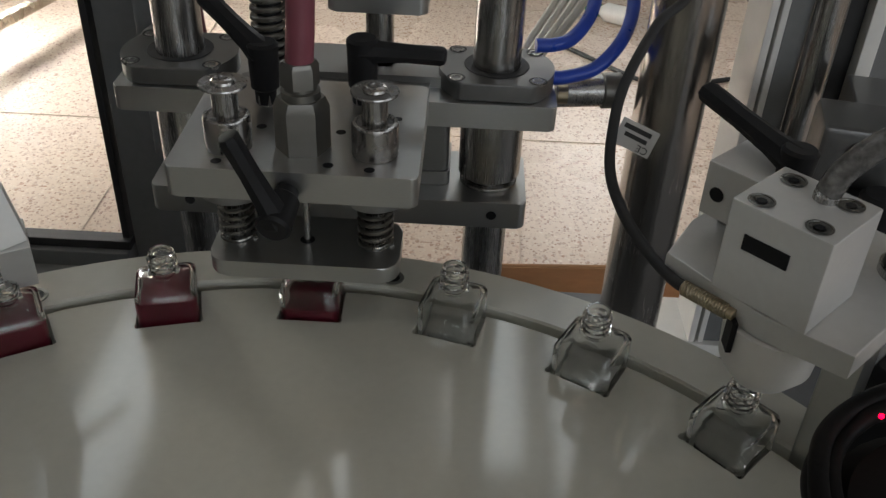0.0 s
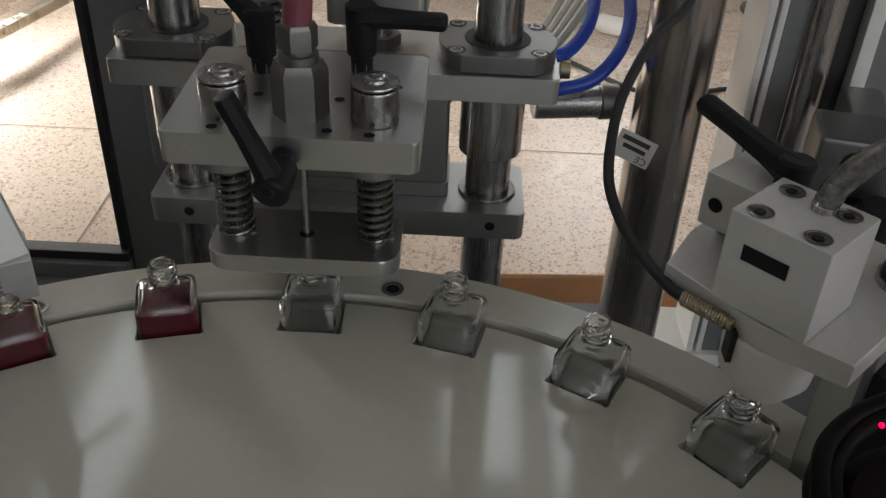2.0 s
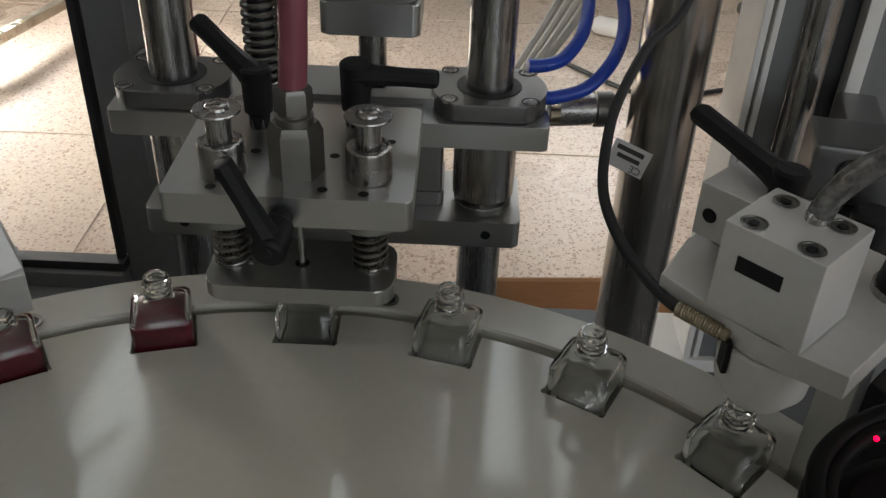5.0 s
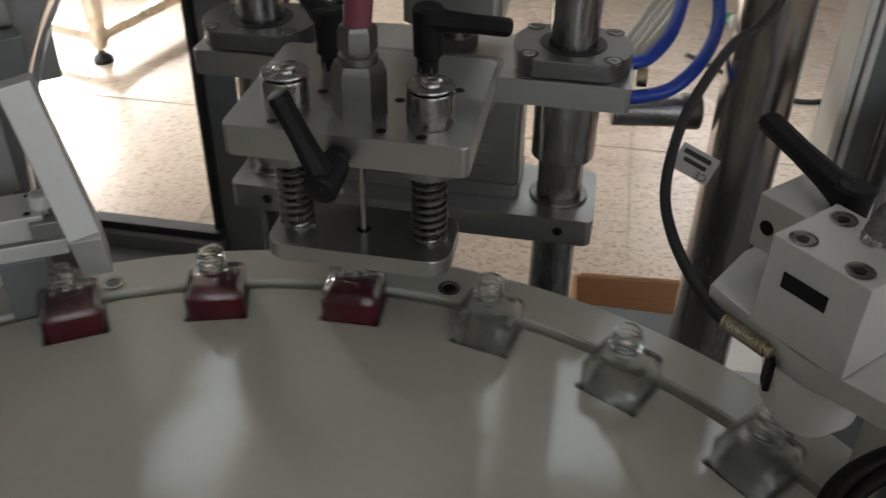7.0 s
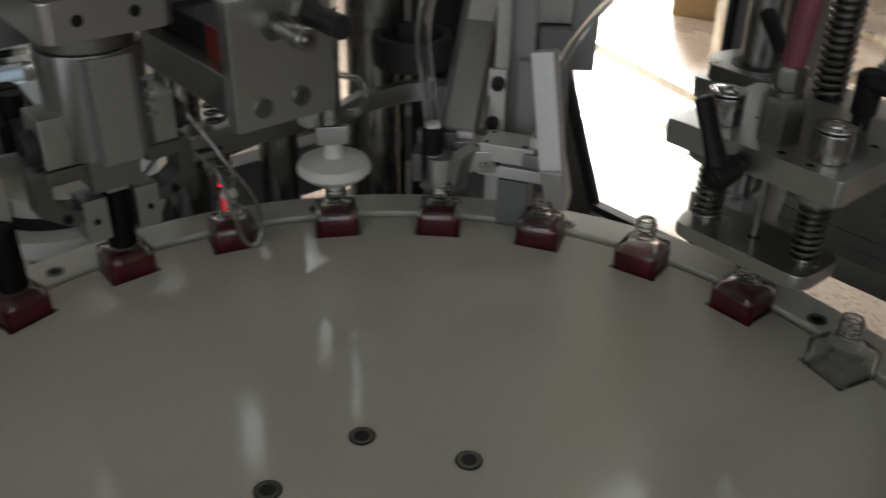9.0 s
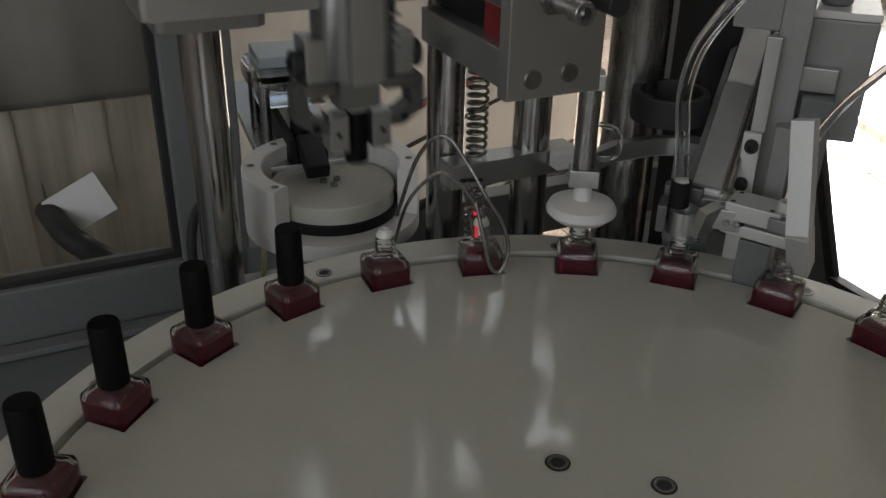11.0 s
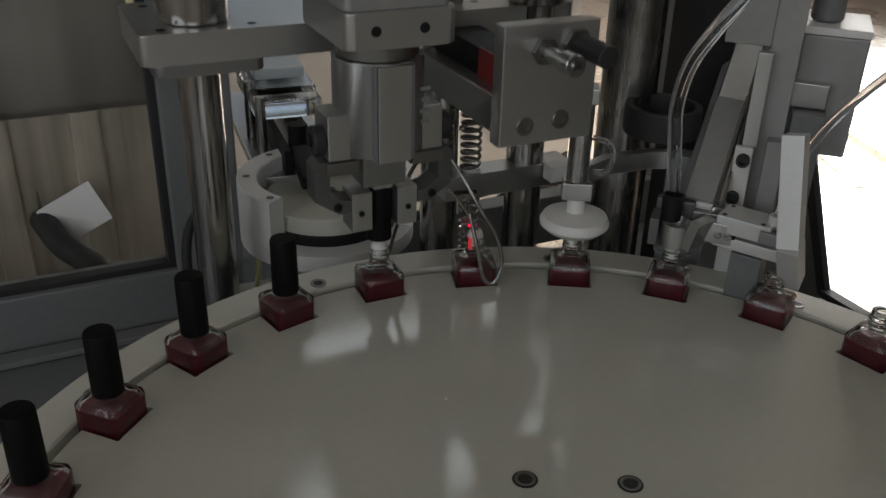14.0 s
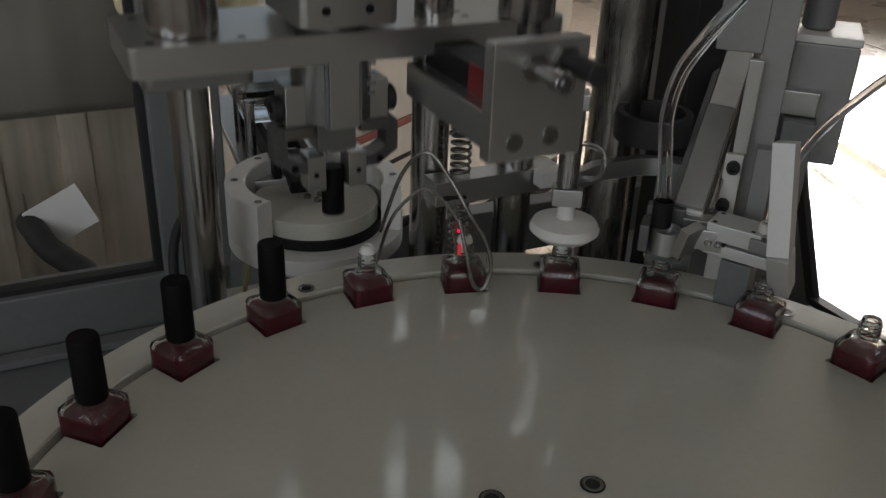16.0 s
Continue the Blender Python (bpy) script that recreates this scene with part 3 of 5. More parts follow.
def bottle_meshes():
    """The glass, the polish, the plug and the cap, in the bottle's own space (z = 0 at the disc's top)."""
    w = 0.0130
    g = B()
    prof = [(w - 0.0012, -0.0059), (w, -0.0047), (w, 0.0124), (w - 0.0005, 0.0138), (w - 0.0020, 0.0148)]
    rings = []
    for half, z in prof:
        rings.append([g.verts.new((x, y, z)) for x, y in squarish(half, 11)])
    nn = len(rings[0])
    for r, z in ((0.0094, 0.0154), (0.0080, 0.0163), (0.0060, 0.0178)):
        rings.append([g.verts.new((r * math.cos(math.atan2(v.co.y, v.co.x)), r * math.sin(math.atan2(v.co.y, v.co.x)), z)) for v in rings[0]])
    for z, r in ((0.0186, 0.0066), (0.0192, 0.0055), (0.0206, 0.0055), (0.0212, 0.0064), (0.0218, 0.0055), (0.0232, 0.0055), (0.0238, 0.0064), (0.0244, 0.0055), (0.0258, 0.0055), (0.0264, 0.0063), (0.0270, 0.0055), (0.0290, 0.0056), (0.0298, 0.0052), (0.0298, 0.0041), (0.0172, 0.0041), (0.0146, 0.0080)):
        rings.append([g.verts.new((r * math.cos(math.atan2(v.co.y, v.co.x)), r * math.sin(math.atan2(v.co.y, v.co.x)), z)) for v in rings[0]])
    for half, z in ((w - 0.0030, 0.0138), (w - 0.0017, 0.0122), (w - 0.0017, -0.0025), (w - 0.0032, -0.0038)):
        rings.append([g.verts.new((x, y, z)) for x, y in squarish(half, 9)])
    for a, b in zip(rings, rings[1:]):
        for i in range(nn):
            g.faces.new((a[i], a[(i + 1) % nn], b[(i + 1) % nn], b[i]))
    g.faces.new(list(reversed(rings[0])))
    g.faces.new(rings[-1])
    q = w - 0.0014
    liq = slab(B(), rounded(-q, -q, q, q, 0.0024, 4), -0.0040, 0.0104, 0.0009)
    plug = lathe(B(), [(0, 0.0225), (0.0038, 0.0225), (0.0038, 0.0299), (0.0052, 0.0301), (0.0051, 0.0316), (0.0040, 0.0342), (0.0026, 0.0350), (0.0022, 0.0334), (0, 0.0334)], 20)
    cap = B()
    seg = 48
    rr = []
    for r, z in ((0.0074, 0.0172), (0.0080, 0.0172), (0.0080, 0.0178), (0.0077, 0.0508), (0.0071, 0.0520), (0.0, 0.0522)):
        rr.append([cap.verts.new(((r - (0.00012 if i % 2 and 0.0175 < z < 0.051 else 0)) * math.cos(2 * math.pi * i / seg), (r - (0.00012 if i % 2 and 0.0175 < z < 0.051 else 0)) * math.sin(2 * math.pi * i / seg), z)) for i in range(seg)] if r else [cap.verts.new((0, 0, z))])
    for a, b in zip(rr, rr[1:]):
        for i in range(seg):
            j = (i + 1) % seg
            cap.faces.new((a[i], a[j], b[0]) if len(b) == 1 else (a[i], a[j], b[j], b[i]))
    out = []
    for nm, b, mat in (("glass_body", g, GLASS), ("polish", liq, POLISH), ("bottle_plug", plug, PLUG), ("bottle_cap", cap, CAPBLACK)):
        me = bpy.data.meshes.new(nm)
        bmesh.ops.recalc_face_normals(b, faces=b.faces)
        b.to_mesh(me)
        b.free()
        me.materials.append(mat)
        for p in me.polygons:
            p.use_smooth = True
        me.set_sharp_from_angle(angle=radians(50))
        out.append(me)
    return out


GLASS_ME, POLISH_ME, PLUG_ME, CAP_ME = bottle_meshes()
BOTTLES, POLISHES, PLUGS, CAPS = {}, {}, {}, {}
for j in range(-9, 10):
    full, capped = j >= 1, j >= 7
    label = "square glass bottle of dark red polish under a black cap" if capped else "square glass bottle of dark red polish with a bare threaded neck" if full else "square clear glass bottle with a threaded neck, waiting empty" if j < 0 else "square clear glass bottle being filled with dark red polish"
    b = thing("polish_bottle", label, "bottle", station(j), "bottles in the disc's pockets")
    o = new("glass_body", GLASS_ME)
    o.parent = b
    if j >= -6:
        p = new("polish", POLISH_ME)
        p.parent = b
        tagged(p, "dark red nail polish")
        POLISHES[j] = p
    if 3 <= j <= 6:
        o = new("plug", PLUG_ME)
        o.parent = b
        tagged(o, "white plastic wiper plug")
    BOTTLES[j] = b
    if capped:
        o = new("cap", CAP_ME)
        o.parent = b
        tagged(o, "tall matt black cap")
    elif 0 <= j:
        CAPS[j] = tagged(new("closure", CAP_ME), "tall matt black ribbed bottle cap", "bottle cap", "bottle caps")
    if -2 <= j <= 2:
        PLUGS[j] = tagged(new("wiper_plug", PLUG_ME), "small white plastic wiper plug", "plug", "wiper plugs")


# ---- the filling station ----
def taper(bm, points, radii, seg=14, flat=1.0):
    """A bar through the points whose radius changes from end to end, with round ends."""
    pts = [Vector(p) for p in points]
    way0, way1 = (pts[1] - pts[0]).normalized(), (pts[-1] - pts[-2]).normalized()
    pts = [pts[0] - way0 * radii[0] * 0.45, pts[0] - way0 * radii[0] * 0.3] + pts + [pts[-1] + way1 * radii[-1] * 0.3, pts[-1] + way1 * radii[-1] * 0.45]
    radii = [radii[0] * 0.5, radii[0] * 0.85] + list(radii) + [radii[-1] * 0.85, radii[-1] * 0.5]
    rings, side = [], None
    for i, p in enumerate(pts):
        way = (pts[min(i + 1, len(pts) - 1)] - pts[max(i - 1, 0)]).normalized()
        if side is None:
            side = Vector((0, 0, 1)).cross(way)
            side = side.normalized() if side.length > 0.1 else way.orthogonal().normalized()
        side = (side - way * side.dot(way)).normalized()
        up = way.cross(side)
        rings.append([bm.verts.new(p + side * (radii[i] * math.cos(2 * math.pi * j / seg)) + up * (flat * radii[i] * math.sin(2 * math.pi * j / seg))) for j in range(seg)])
    for a, b in zip(rings, rings[1:]):
        for j in range(seg):
            bm.faces.new((a[j], a[(j + 1) % seg], b[(j + 1) % seg], b[j]))
    bm.faces.new(list(reversed(rings[0])))
    bm.faces.new(rings[-1])
    return bm


def star_handle(bm, foot, knee, tip, r):
    """A clamping lever: a stepped hub and a bent arm that widens to a flat tip."""
    f, k, a = Vector(foot), Vector(knee), Vector(tip)
    rod(bm, f, f.lerp(k, 0.35), r * 0.62, r * 0.68, 16, 0.0005)
    rod(bm, f.lerp(k, 0.3), k + (k - f).normalized() * r * 0.8, r * 0.86, r * 0.94, 20, 0.0012)
    taper(bm, [k, k.lerp(a, 0.25), k.lerp(a, 0.6), a], [r * 0.98, r * 0.76, r * 0.66, r * 0.68], 8, 0.85)
    return bm


fill = thing("filling_carriage", "aluminium filling carriage with clamp levers on two guide posts", "filling head", station(0))
# coordinates below are the raised state
part("top_plate", slab(B(), rounded(-0.0525, -0.0195, 0.047, 0.065, 0.003), 0.0856, 0.0990, 0.0008), ALU, fill)
part("rear_bar", slab(B(), rounded(-0.109, 0.0815, 0.109, 0.137, 0.003), 0.0700, 0.0830, 0.0008), ALU, fill)
part("bridge", slab(B(), rounded(-0.048, 0.055, 0.046, 0.1, 0.002), 0.0760, 0.0854, 0.0006), ALUDARK, fill)
for s in (-0.081, 0.079):
    ring_ = [(0.0292 * math.cos(radians(a)), max(-0.0235, min(0.0235, 0.0292 * math.sin(radians(a))))) for a in range(0, 360, 6)]
    ring_ = [p for n, p in enumerate(ring_) if abs(p[1]) < 0.0234 or abs(ring_[n - 1][1]) < 0.0234 or abs(ring_[(n + 1) % 60][1]) < 0.0234]
    fl = part("bearing_flange", slab(B(), [(s + x, 0.1075 + y) for x, y in ring_], 0.0832, 0.0925, 0.0008), FLANGE, fill, "grey flange of a linear bearing")
    part("seal", pipe(B(), (s, 0.108, 0.0925), (s, 0.108, 0.0929), 0.0165, 0.0122, 28, 0.0001), RUBBER, fl, "dark bearing seal")
    for sx in (-0.02, 0.02):
        for sy in (-0.0175, 0.0175):
            # dark ring in place of the shade round the sunk head
            part("screw_rim", lathe(B(), [(0.0046, 0.0002), (0.0038, 0.0002), (0.0037, 0.0)], 20, pose(s + sx, 0.108 + sy, 0.0925)), RUBBER, fl)
            part("screw", socket_screw(B(), pose(s + sx, 0.108 + sy, 0.0912), 0.0037, 0.0017), STEEL, fl, "sunk socket screw")
    part("bearing_sleeve", pipe(B(), (s, 0.108, 0.031), (s, 0.108, 0.0698), 0.0165, 0.0121, 32, 0.001), STEEL, fill, "polished steel bearing sleeve")
for s in (-0.0305, 0.0285):
    collar = part("collar", lathe(B(), [(0, 0.0992), (0.0092, 0.0992), (0.0095, 0.1000), (0.0095, 0.1125), (0.0090, 0.1135), (0.0078, 0.1137), (0.0074, 0.1128), (0, 0.1128)], 28, pose(s, -0.001, 0)), TURNED, fill, "turned steel collar")
    part("lower_boss", rod(B(), (s, -0.001, 0.0790), (s, -0.001, 0.0856), 0.0142, bev=0.0006), ALUDARK, fill)
hexm = B()
lathe(hexm, [(0, 0.099), (0.0112, 0.099), (0.0112, 0.1175), (0.0095, 0.1215), (0, 0.1215)], 6, pose(-0.001, 0.002, 0, 0, 0, 8))
part("hex_body", hexm, DULLSTEEL, fill, "dull steel six-sided fitting")
part("hex_neck", lathe(B(), [(0, 0.1215), (0.0078, 0.1215), (0.0078, 0.1245), (0.0066, 0.125), (0.0066, 0.127), (0, 0.127)], 24, pose(-0.001, 0.002, 0)), DULLSTEEL, fill)
part("hex_nut", lathe(B(), [(0, 0.1265), (0.0078, 0.1265), (0.0078, 0.1345), (0.0066, 0.1365), (0, 0.1365)], 6, pose(-0.001, 0.002, 0, 0, 0, 20)), DULLSTEEL, fill, "steel union nut")
part("supply_hose", sweep(B(), [(-0.001, 0.002, 0.134), (0.0, 0.003, 0.15), (0.001, 0.006, 0.18), (0.002, 0.02, 0.23), (0.0, 0.05, 0.30)], 0.0056, 14), HOSE, fill, "plum coloured supply hose")
part("needle", pipe(B(), (-0.001, 0.0, 0.0375), (-0.001, 0.0, 0.0856), 0.0017, 0.0008, 16, 0.0002), STEEL, fill, "steel filling needle")
part("clamp_lever", star_handle(B(), (0.0185, 0.045, 0.099), (0.0185, 0.045, 0.1235), (0.0525, 0.043, 0.1235), 0.0074), BLACK, fill, "black clamping lever")
part("lever_stud", rod(B(), (0.0185, 0.045, 0.0985), (0.0185, 0.045, 0.104), 0.0048, seg=6), STEEL, fill)
part("clamp_lever", star_handle(B(), (-0.0235, 0.040, 0.099), (-0.0235, 0.040, 0.1215), (-0.050, 0.055, 0.1400), 0.0072), BLACK, fill, "black clamping lever")
part("lever_stud", rod(B(), (-0.0235, 0.040, 0.0985), (-0.0235, 0.040, 0.104), 0.0048, seg=6), STEEL, fill)
part("clamp_lever", star_handle(B(), (-0.004, -0.020, 0.0915), (-0.006, -0.0345, 0.0875), (-0.0205, -0.036, 0.1215), 0.0076), BLACK, fill, "black clamping lever")
# flat black discs carry the holes' shade as colour
for x, y in ((-0.033, -0.0135), (0.011, -0.0125), (0.0125, 0.0155), (-0.021, 0.017), (0.0275, -0.0145), (0.035, 0.03)):
    part("tapped_hole", lathe(B(), [(0.0022, 0.0001), (0, 0.0001)], 14, pose(x, y, 0.0991)), BLACK, fill, "dark tapped hole")
part("cylinder_rod", rod(B(), (0.019, 0.118, 0.083), (0.019, 0.118, 0.16), 0.0072), STEEL, fill, "polished cylinder rod")
part("rod_nut", rod(B(), (0.019, 0.118, 0.083), (0.019, 0.118, 0.0885), 0.0115, seg=6), DULLSTEEL, fill)
part("rear_spring", coil(B(), (-0.036, 0.115, 0.084), 0.12, 0.0085, 0.0016, 26), SPRINGSTEEL, fill, "dark steel spring")
part("spring_rod", rod(B(), (-0.036, 0.115, 0.083), (-0.036, 0.115, 0.21), 0.0062), RUBBER, fill)
part("push_fitting", rod(B(), (0.112, 0.115, 0.075), (0.117, 0.115, 0.075), 0.005), BRASS, fill)

lift = thing("lift_cylinder", "grey square air cylinder above the filling carriage", "air cylinder", station(0))
part("end_cap", slab(B(), rounded(-0.004, 0.095, 0.044, 0.141, 0.004), 0.1005, 0.1165, 0.001), ALU, lift)
part("barrel", slab(B(), rounded(-0.002, 0.097, 0.042, 0.139, 0.004), 0.1166, 0.36, 0.001), ALUDARK, lift)
part("gland", pipe(B(), (0.019, 0.118, 0.0965), (0.019, 0.118, 0.1004), 0.0125, 0.0074, 28, 0.0006), STEEL, lift)

press = thing("bottle_press", "rounded aluminium press plate with a drilled hole", "press plate", station(0))
part("plate", slab(B(), rounded(-0.0405, -0.0185, 0.0395, 0.0185, 0.0085, 7), 0.0352, 0.0430, 0.0008), ALU, press)
for s in (-0.0305, 0.0285):
    pin = part("guide_pin", rod(B(), (s, -0.001, 0.0425), (s, -0.001, 0.1147), 0.0052, bev=0.0005), STEEL, press, "polished guide pin")
    part("pin_cap", lathe(B(), [(0, 0.1147), (0.0094, 0.1147), (0.0096, 0.1152), (0.0094, 0.1158), (0.0050, 0.1160), (0.0047, 0.1170), (0.0036, 0.1177), (0.0020, 0.1177), (0.0018, 0.1168), (0, 0.1168)], 28, pose(s, -0.001, 0)), TURNED, pin, "round pin head with a screw")
# black disc painted for the dark inside of the needle's hole
part("needle_hole", lathe(B(), [(0.0032, 0.0001), (0, 0.0001)], 16, pose(-0.001, 0, 0.0431)), BLACK, press, "dark needle hole")
# the springs' upper turns slip into the bosses as the carriage comes down
for s in (-0.0305, 0.0285):
    part("spring", coil(B(), (s, -0.001, 0.0432), 0.0350, 0.0070, 0.0010, 9.5), SPRINGSTEEL, press, "dark steel pressure spring")

base = thing("mounting_bar", "fixed aluminium bar that holds the filling guide posts", "mounting bar", station(0))
part("bar", slab(B(), rounded(-0.099, 0.083, 0.099, 0.137, 0.004), -0.0098, 0.0055, 0.0009), ALU, base)
# cross holes are shallow discs, blackened for their inner shade
for s in (-0.0785, 0.081):
    part("cross_hole", lathe(B(), [(0.0027, 0), (0.0023, 0.0004), (0, 0.0001)], 16, pose(s, 0.0829, -0.0022, 90)), BLACK, base, "tapped cross hole")
for s in (-0.081, 0.079):
    solid("guide_post", rod(B(), (s, 0.108, TABLE), (s, 0.108, 0.42), 0.0120, bev=0.001), STEEL, "polished steel guide post of the filling station", "guide post", station(0), "filling guide posts")
    part("post_collar", pipe(B(), (s, 0.108, 0.0056), (s, 0.108, 0.0075), 0.0155, 0.0122, 28, 0.0003), STEEL, base)
vc = thing("valve_cylinder", "grey square air cylinder with an engraved rating plate", "air cylinder", station(0))
# widened to the left, which also blocks light on its way to the disc
part("barrel", slab(B(), rounded(-0.041, 0.099, 0.057, 0.133, 0.003), 0.0140, 0.0600, 0.001), ALUDARK, vc)
part("end_cap", slab(B(), rounded(-0.042, 0.098, 0.058, 0.134, 0.003), 0.0057, 0.0139, 0.001), ALUDARK, vc)
part("end_cap", slab(B(), rounded(-0.042, 0.098, 0.058, 0.134, 0.003), 0.0601, 0.0680, 0.001), ALUDARK, vc)
bm = B()
for i in range(5):
    box(bm, (0.030, 0.0987, 0.026 + 0.006 * i), (0.022 - 0.003 * (i % 2), 0.0006, 0.0014))
part("rating_print", bm, FRAMEGREY, vc, "rows of unreadable engraved print")
side = thing("speed_valve", "round steel cylinder end with a knurled collar", "air cylinder", station(0))
part("barrel", rod(B(), (0.102, 0.135, 0.046), (0.140, 0.141, 0.046), 0.0088, bev=0.0008), STEEL, side)
part("collar", rod(B(), (0.138, 0.1405, 0.046), (0.149, 0.142, 0.046), 0.0098, bev=0.0008), DULLSTEEL, side)
for way in ([(0.105, 0.350, 0.068), (0.1135, 0.3522, 0.0672), (0.1301, 0.3617, 0.0690), (0.1435, 0.3747, 0.0791), (0.1512, 0.3987, 0.0889), (0.1513, 0.4247, 0.1020), (0.145, 0.45, 0.14), (0.13, 0.46, 0.2)],
            [(0.098, 0.357, 0.0815), (0.1076, 0.3590, 0.0815), (0.1176, 0.3689, 0.0819), (0.1266, 0.3815, 0.0896), (0.1316, 0.4053, 0.0982), (0.1311, 0.4282, 0.1031), (0.125, 0.45, 0.14), (0.12, 0.46, 0.2)]):
    solid("air_tube", sweep(B(), way, 0.0036, 12), BLUE, "bright blue bent air tube", "air tube", group="air tubes")
for i in range(4):
    bm = sweep(B(), [(0.075 + 0.004 * i, 0.17 + .01 * i, 0.01), (0.10 + 0.008 * i, 0.2, 0.045 + 0.006 * i), (0.125 + 0.009 * i, 0.24, 0.075 + 0.006 * i), (0.15 + 0.012 * i, 0.30, 0.12), (0.17 + 0.012 * i, 0.38, 0.2)], 0.0028, 8)
    solid("sensor_cable", bm, CABLEWHITE, "off-white sensor cable in a loose bundle", "cable", station(0), "cable bundle")
ll = thing("level_gauge", "round clear gauge on a dark bracket beside the filling station", "gauge", station(0))
# bracket carried up beyond what is seen, to keep light off the disc
part("bracket", box(B(), (-0.101, 0.152, 0.09), (0.034, 0.01, 0.21), 0.003), FRAMEGREY, ll)
part("dial", rod(B(), (-0.100, 0.139, 0.055), (-0.100, 0.145, 0.055), 0.016, bev=0.001), FRAMEGREY, ll)
part("stem", rod(B(), (-0.092, 0.135, -0.02), (-0.092, 0.135, 0.05), 0.005), STEEL, ll)
solid("return_hose", sweep(B(), [(-0.075, 0.16, 0.2), (-0.085, 0.15, 0.1), (-0.08, 0.15, 0.02), (-0.072, 0.15, -0.04), (-0.065, 0.155, -0.1)], 0.005, 12), HOSE, "plum coloured return hose behind the base bar", "hose", station(0))


# ---- the cleaning station ----
blow = thing("air_blower", "silver aluminium air blower block on a bracket plate", "air blower", station(-3, 0.003))
part("block", box(B(), (-0.003, 0.005, 0.0885), (0.036, 0.033, 0.036), 0.0008), BLASTED, blow)
# black strip stands for the shade within the slot
part("slot", box(B(), (-0.0052, -0.0114, 0.0932), (0.0165, 0.0012, 0.0058)), BLACK, blow, "dark slot in the block's face")
for x, y in ((-0.0135, -0.006), (0.007, -0.006), (-0.0135, 0.0143), (0.007, 0.0143)):
    # darker steel stands in for the shade in the screw's recess
    part("screw", counterbore(B(), pose(x, y, 0.1064)), SPRINGSTEEL, blow, "sunk socket screw")
    part("screw_socket", lathe(B(), [(0.0019, 0.0001), (0, 0.0001)], 6, pose(x, y, 0.1067)), BLACK, blow)
part("bracket_plate", slab(B(), [(-0.043, -0.006), (0.0005, -0.012), (0.031, -0.0075), (0.031, 0.07), (-0.05, 0.07), (-0.05, 0.02)], 0.0600, 0.0702, 0.0008), BLASTED, blow)
part("air_fitting", lathe(B(), [(0, 0.1065), (0.0045, 0.1065), (0.0045, 0.1085), (0.0036, 0.1095), (0, 0.1095)], 18, pose(-0.0005, 0.012, 0)), STEEL, blow)
part("nozzle_cone", lathe(B(), [(0, 0.034), (0.011, 0.034), (0.0165, 0.042), (0.018, 0.0598), (0, 0.0598)], 36, pose(-0.001, 0.004, 0)), WHITE, blow, "white plastic nozzle cone")
part("rear_block", box(B(), (-0.034, 0.032, 0.089), (0.024, 0.034, 0.022), 0.0008), BLASTED, blow)
# shallow black disc, coloured for the shade of a hole
part("tapped_hole", lathe(B(), [(0.003, 0), (0.0026, 0.0003), (0, 0.0001)], 14, pose(-0.040, 0.0148, 0.088, 90)), BLACK, blow)
part("rear_rod", rod(B(), (-0.040, 0.03, 0.0704), (-0.040, 0.03, 0.079), 0.0045), STEEL, blow)
part("clamp_lever", star_handle(B(), (-0.0205, 0.029, 0.094), (-0.0205, 0.0295, 0.1050), (-0.0670, 0.0420, 0.1110), 0.0072), BLACK, blow, "black clamping lever")
part("side_knob", rod(B(), (0.022, 0.050, 0.0705), (0.024, 0.052, 0.10), 0.010, 0.009, bev=0.001), BLACK, blow)
part("knob_ring", rod(B(), (0.022, 0.050, 0.0702), (0.022, 0.050, 0.0735), 0.0108), STEEL, blow)
solid("bracket_post", box(B(), (0.026, 0.018, -0.038), (0.013, 0.013, 0.19), 0.001), ALU, "square aluminium post under the bracket plate", "post", station(-3))
solid("steel_clamp", box(B(), (0.035, 0.03, 0.02), (0.03, 0.012, 0.07), 0.001, pose(0, 0, 0, 0, 14, 0)), BLACK, "black steel clamp under the bracket plate", "clamp", station(-3))
bm = sweep(B(), [(-0.0005, 0.012, 0.109), (0.002, 0.014, 0.118), (0.010, 0.019, 0.130), (0.022, 0.026, 0.139), (0.040, 0.036, 0.145), (0.075, 0.05, 0.150)], 0.0044, 16)
solid("blower_hose", bm, BRAID, "clear braided air hose on the blower block", "air hose", station(-3, 0.003))
sp = thing("proximity_sensor", "black sensor lead with a paper tag and a brass coil end", "sensor")
part("cable", sweep(B(), [(0.20, 0.40, 0.17), (0.1654, 0.3325, 0.1249), (0.1470, 0.3110, 0.1136), (0.1321, 0.2853, 0.0974), (0.1258, 0.2642, 0.0863), (0.1241, 0.2466, 0.0745), (0.1281, 0.2292, 0.0666), (0.1350, 0.2110, 0.0622), (0.1415, 0.1920, 0.0628), (0.1460, 0.1843, 0.0633)], 0.0023, 12), RUBBER, sp)
A0, A1 = (0.1454, 0.1849, 0.0632), (0.1600, 0.1690, 0.0642)
guard = part("spring_guard", coil(B(), (0, 0, 0), 0.0190, 0.0024, 0.0006, 16, 8), BRASS, sp, "brass coil guard")
guard.matrix_basis = between(A0, A1)[0]
part("barrel", rod(B(), A0, A1, 0.0022, bev=0.0003), BRASS, sp)
part("holder", box(B(), (0.1600, 0.1690, 0.0565), (0.0022, 0.0070, 0.0130), 0.0004), BLACK, sp, "black sensor holder strip")
tm = look((0.1350, 0.2600, 0.0832), (0.06, -0.08, 0.26), 18)
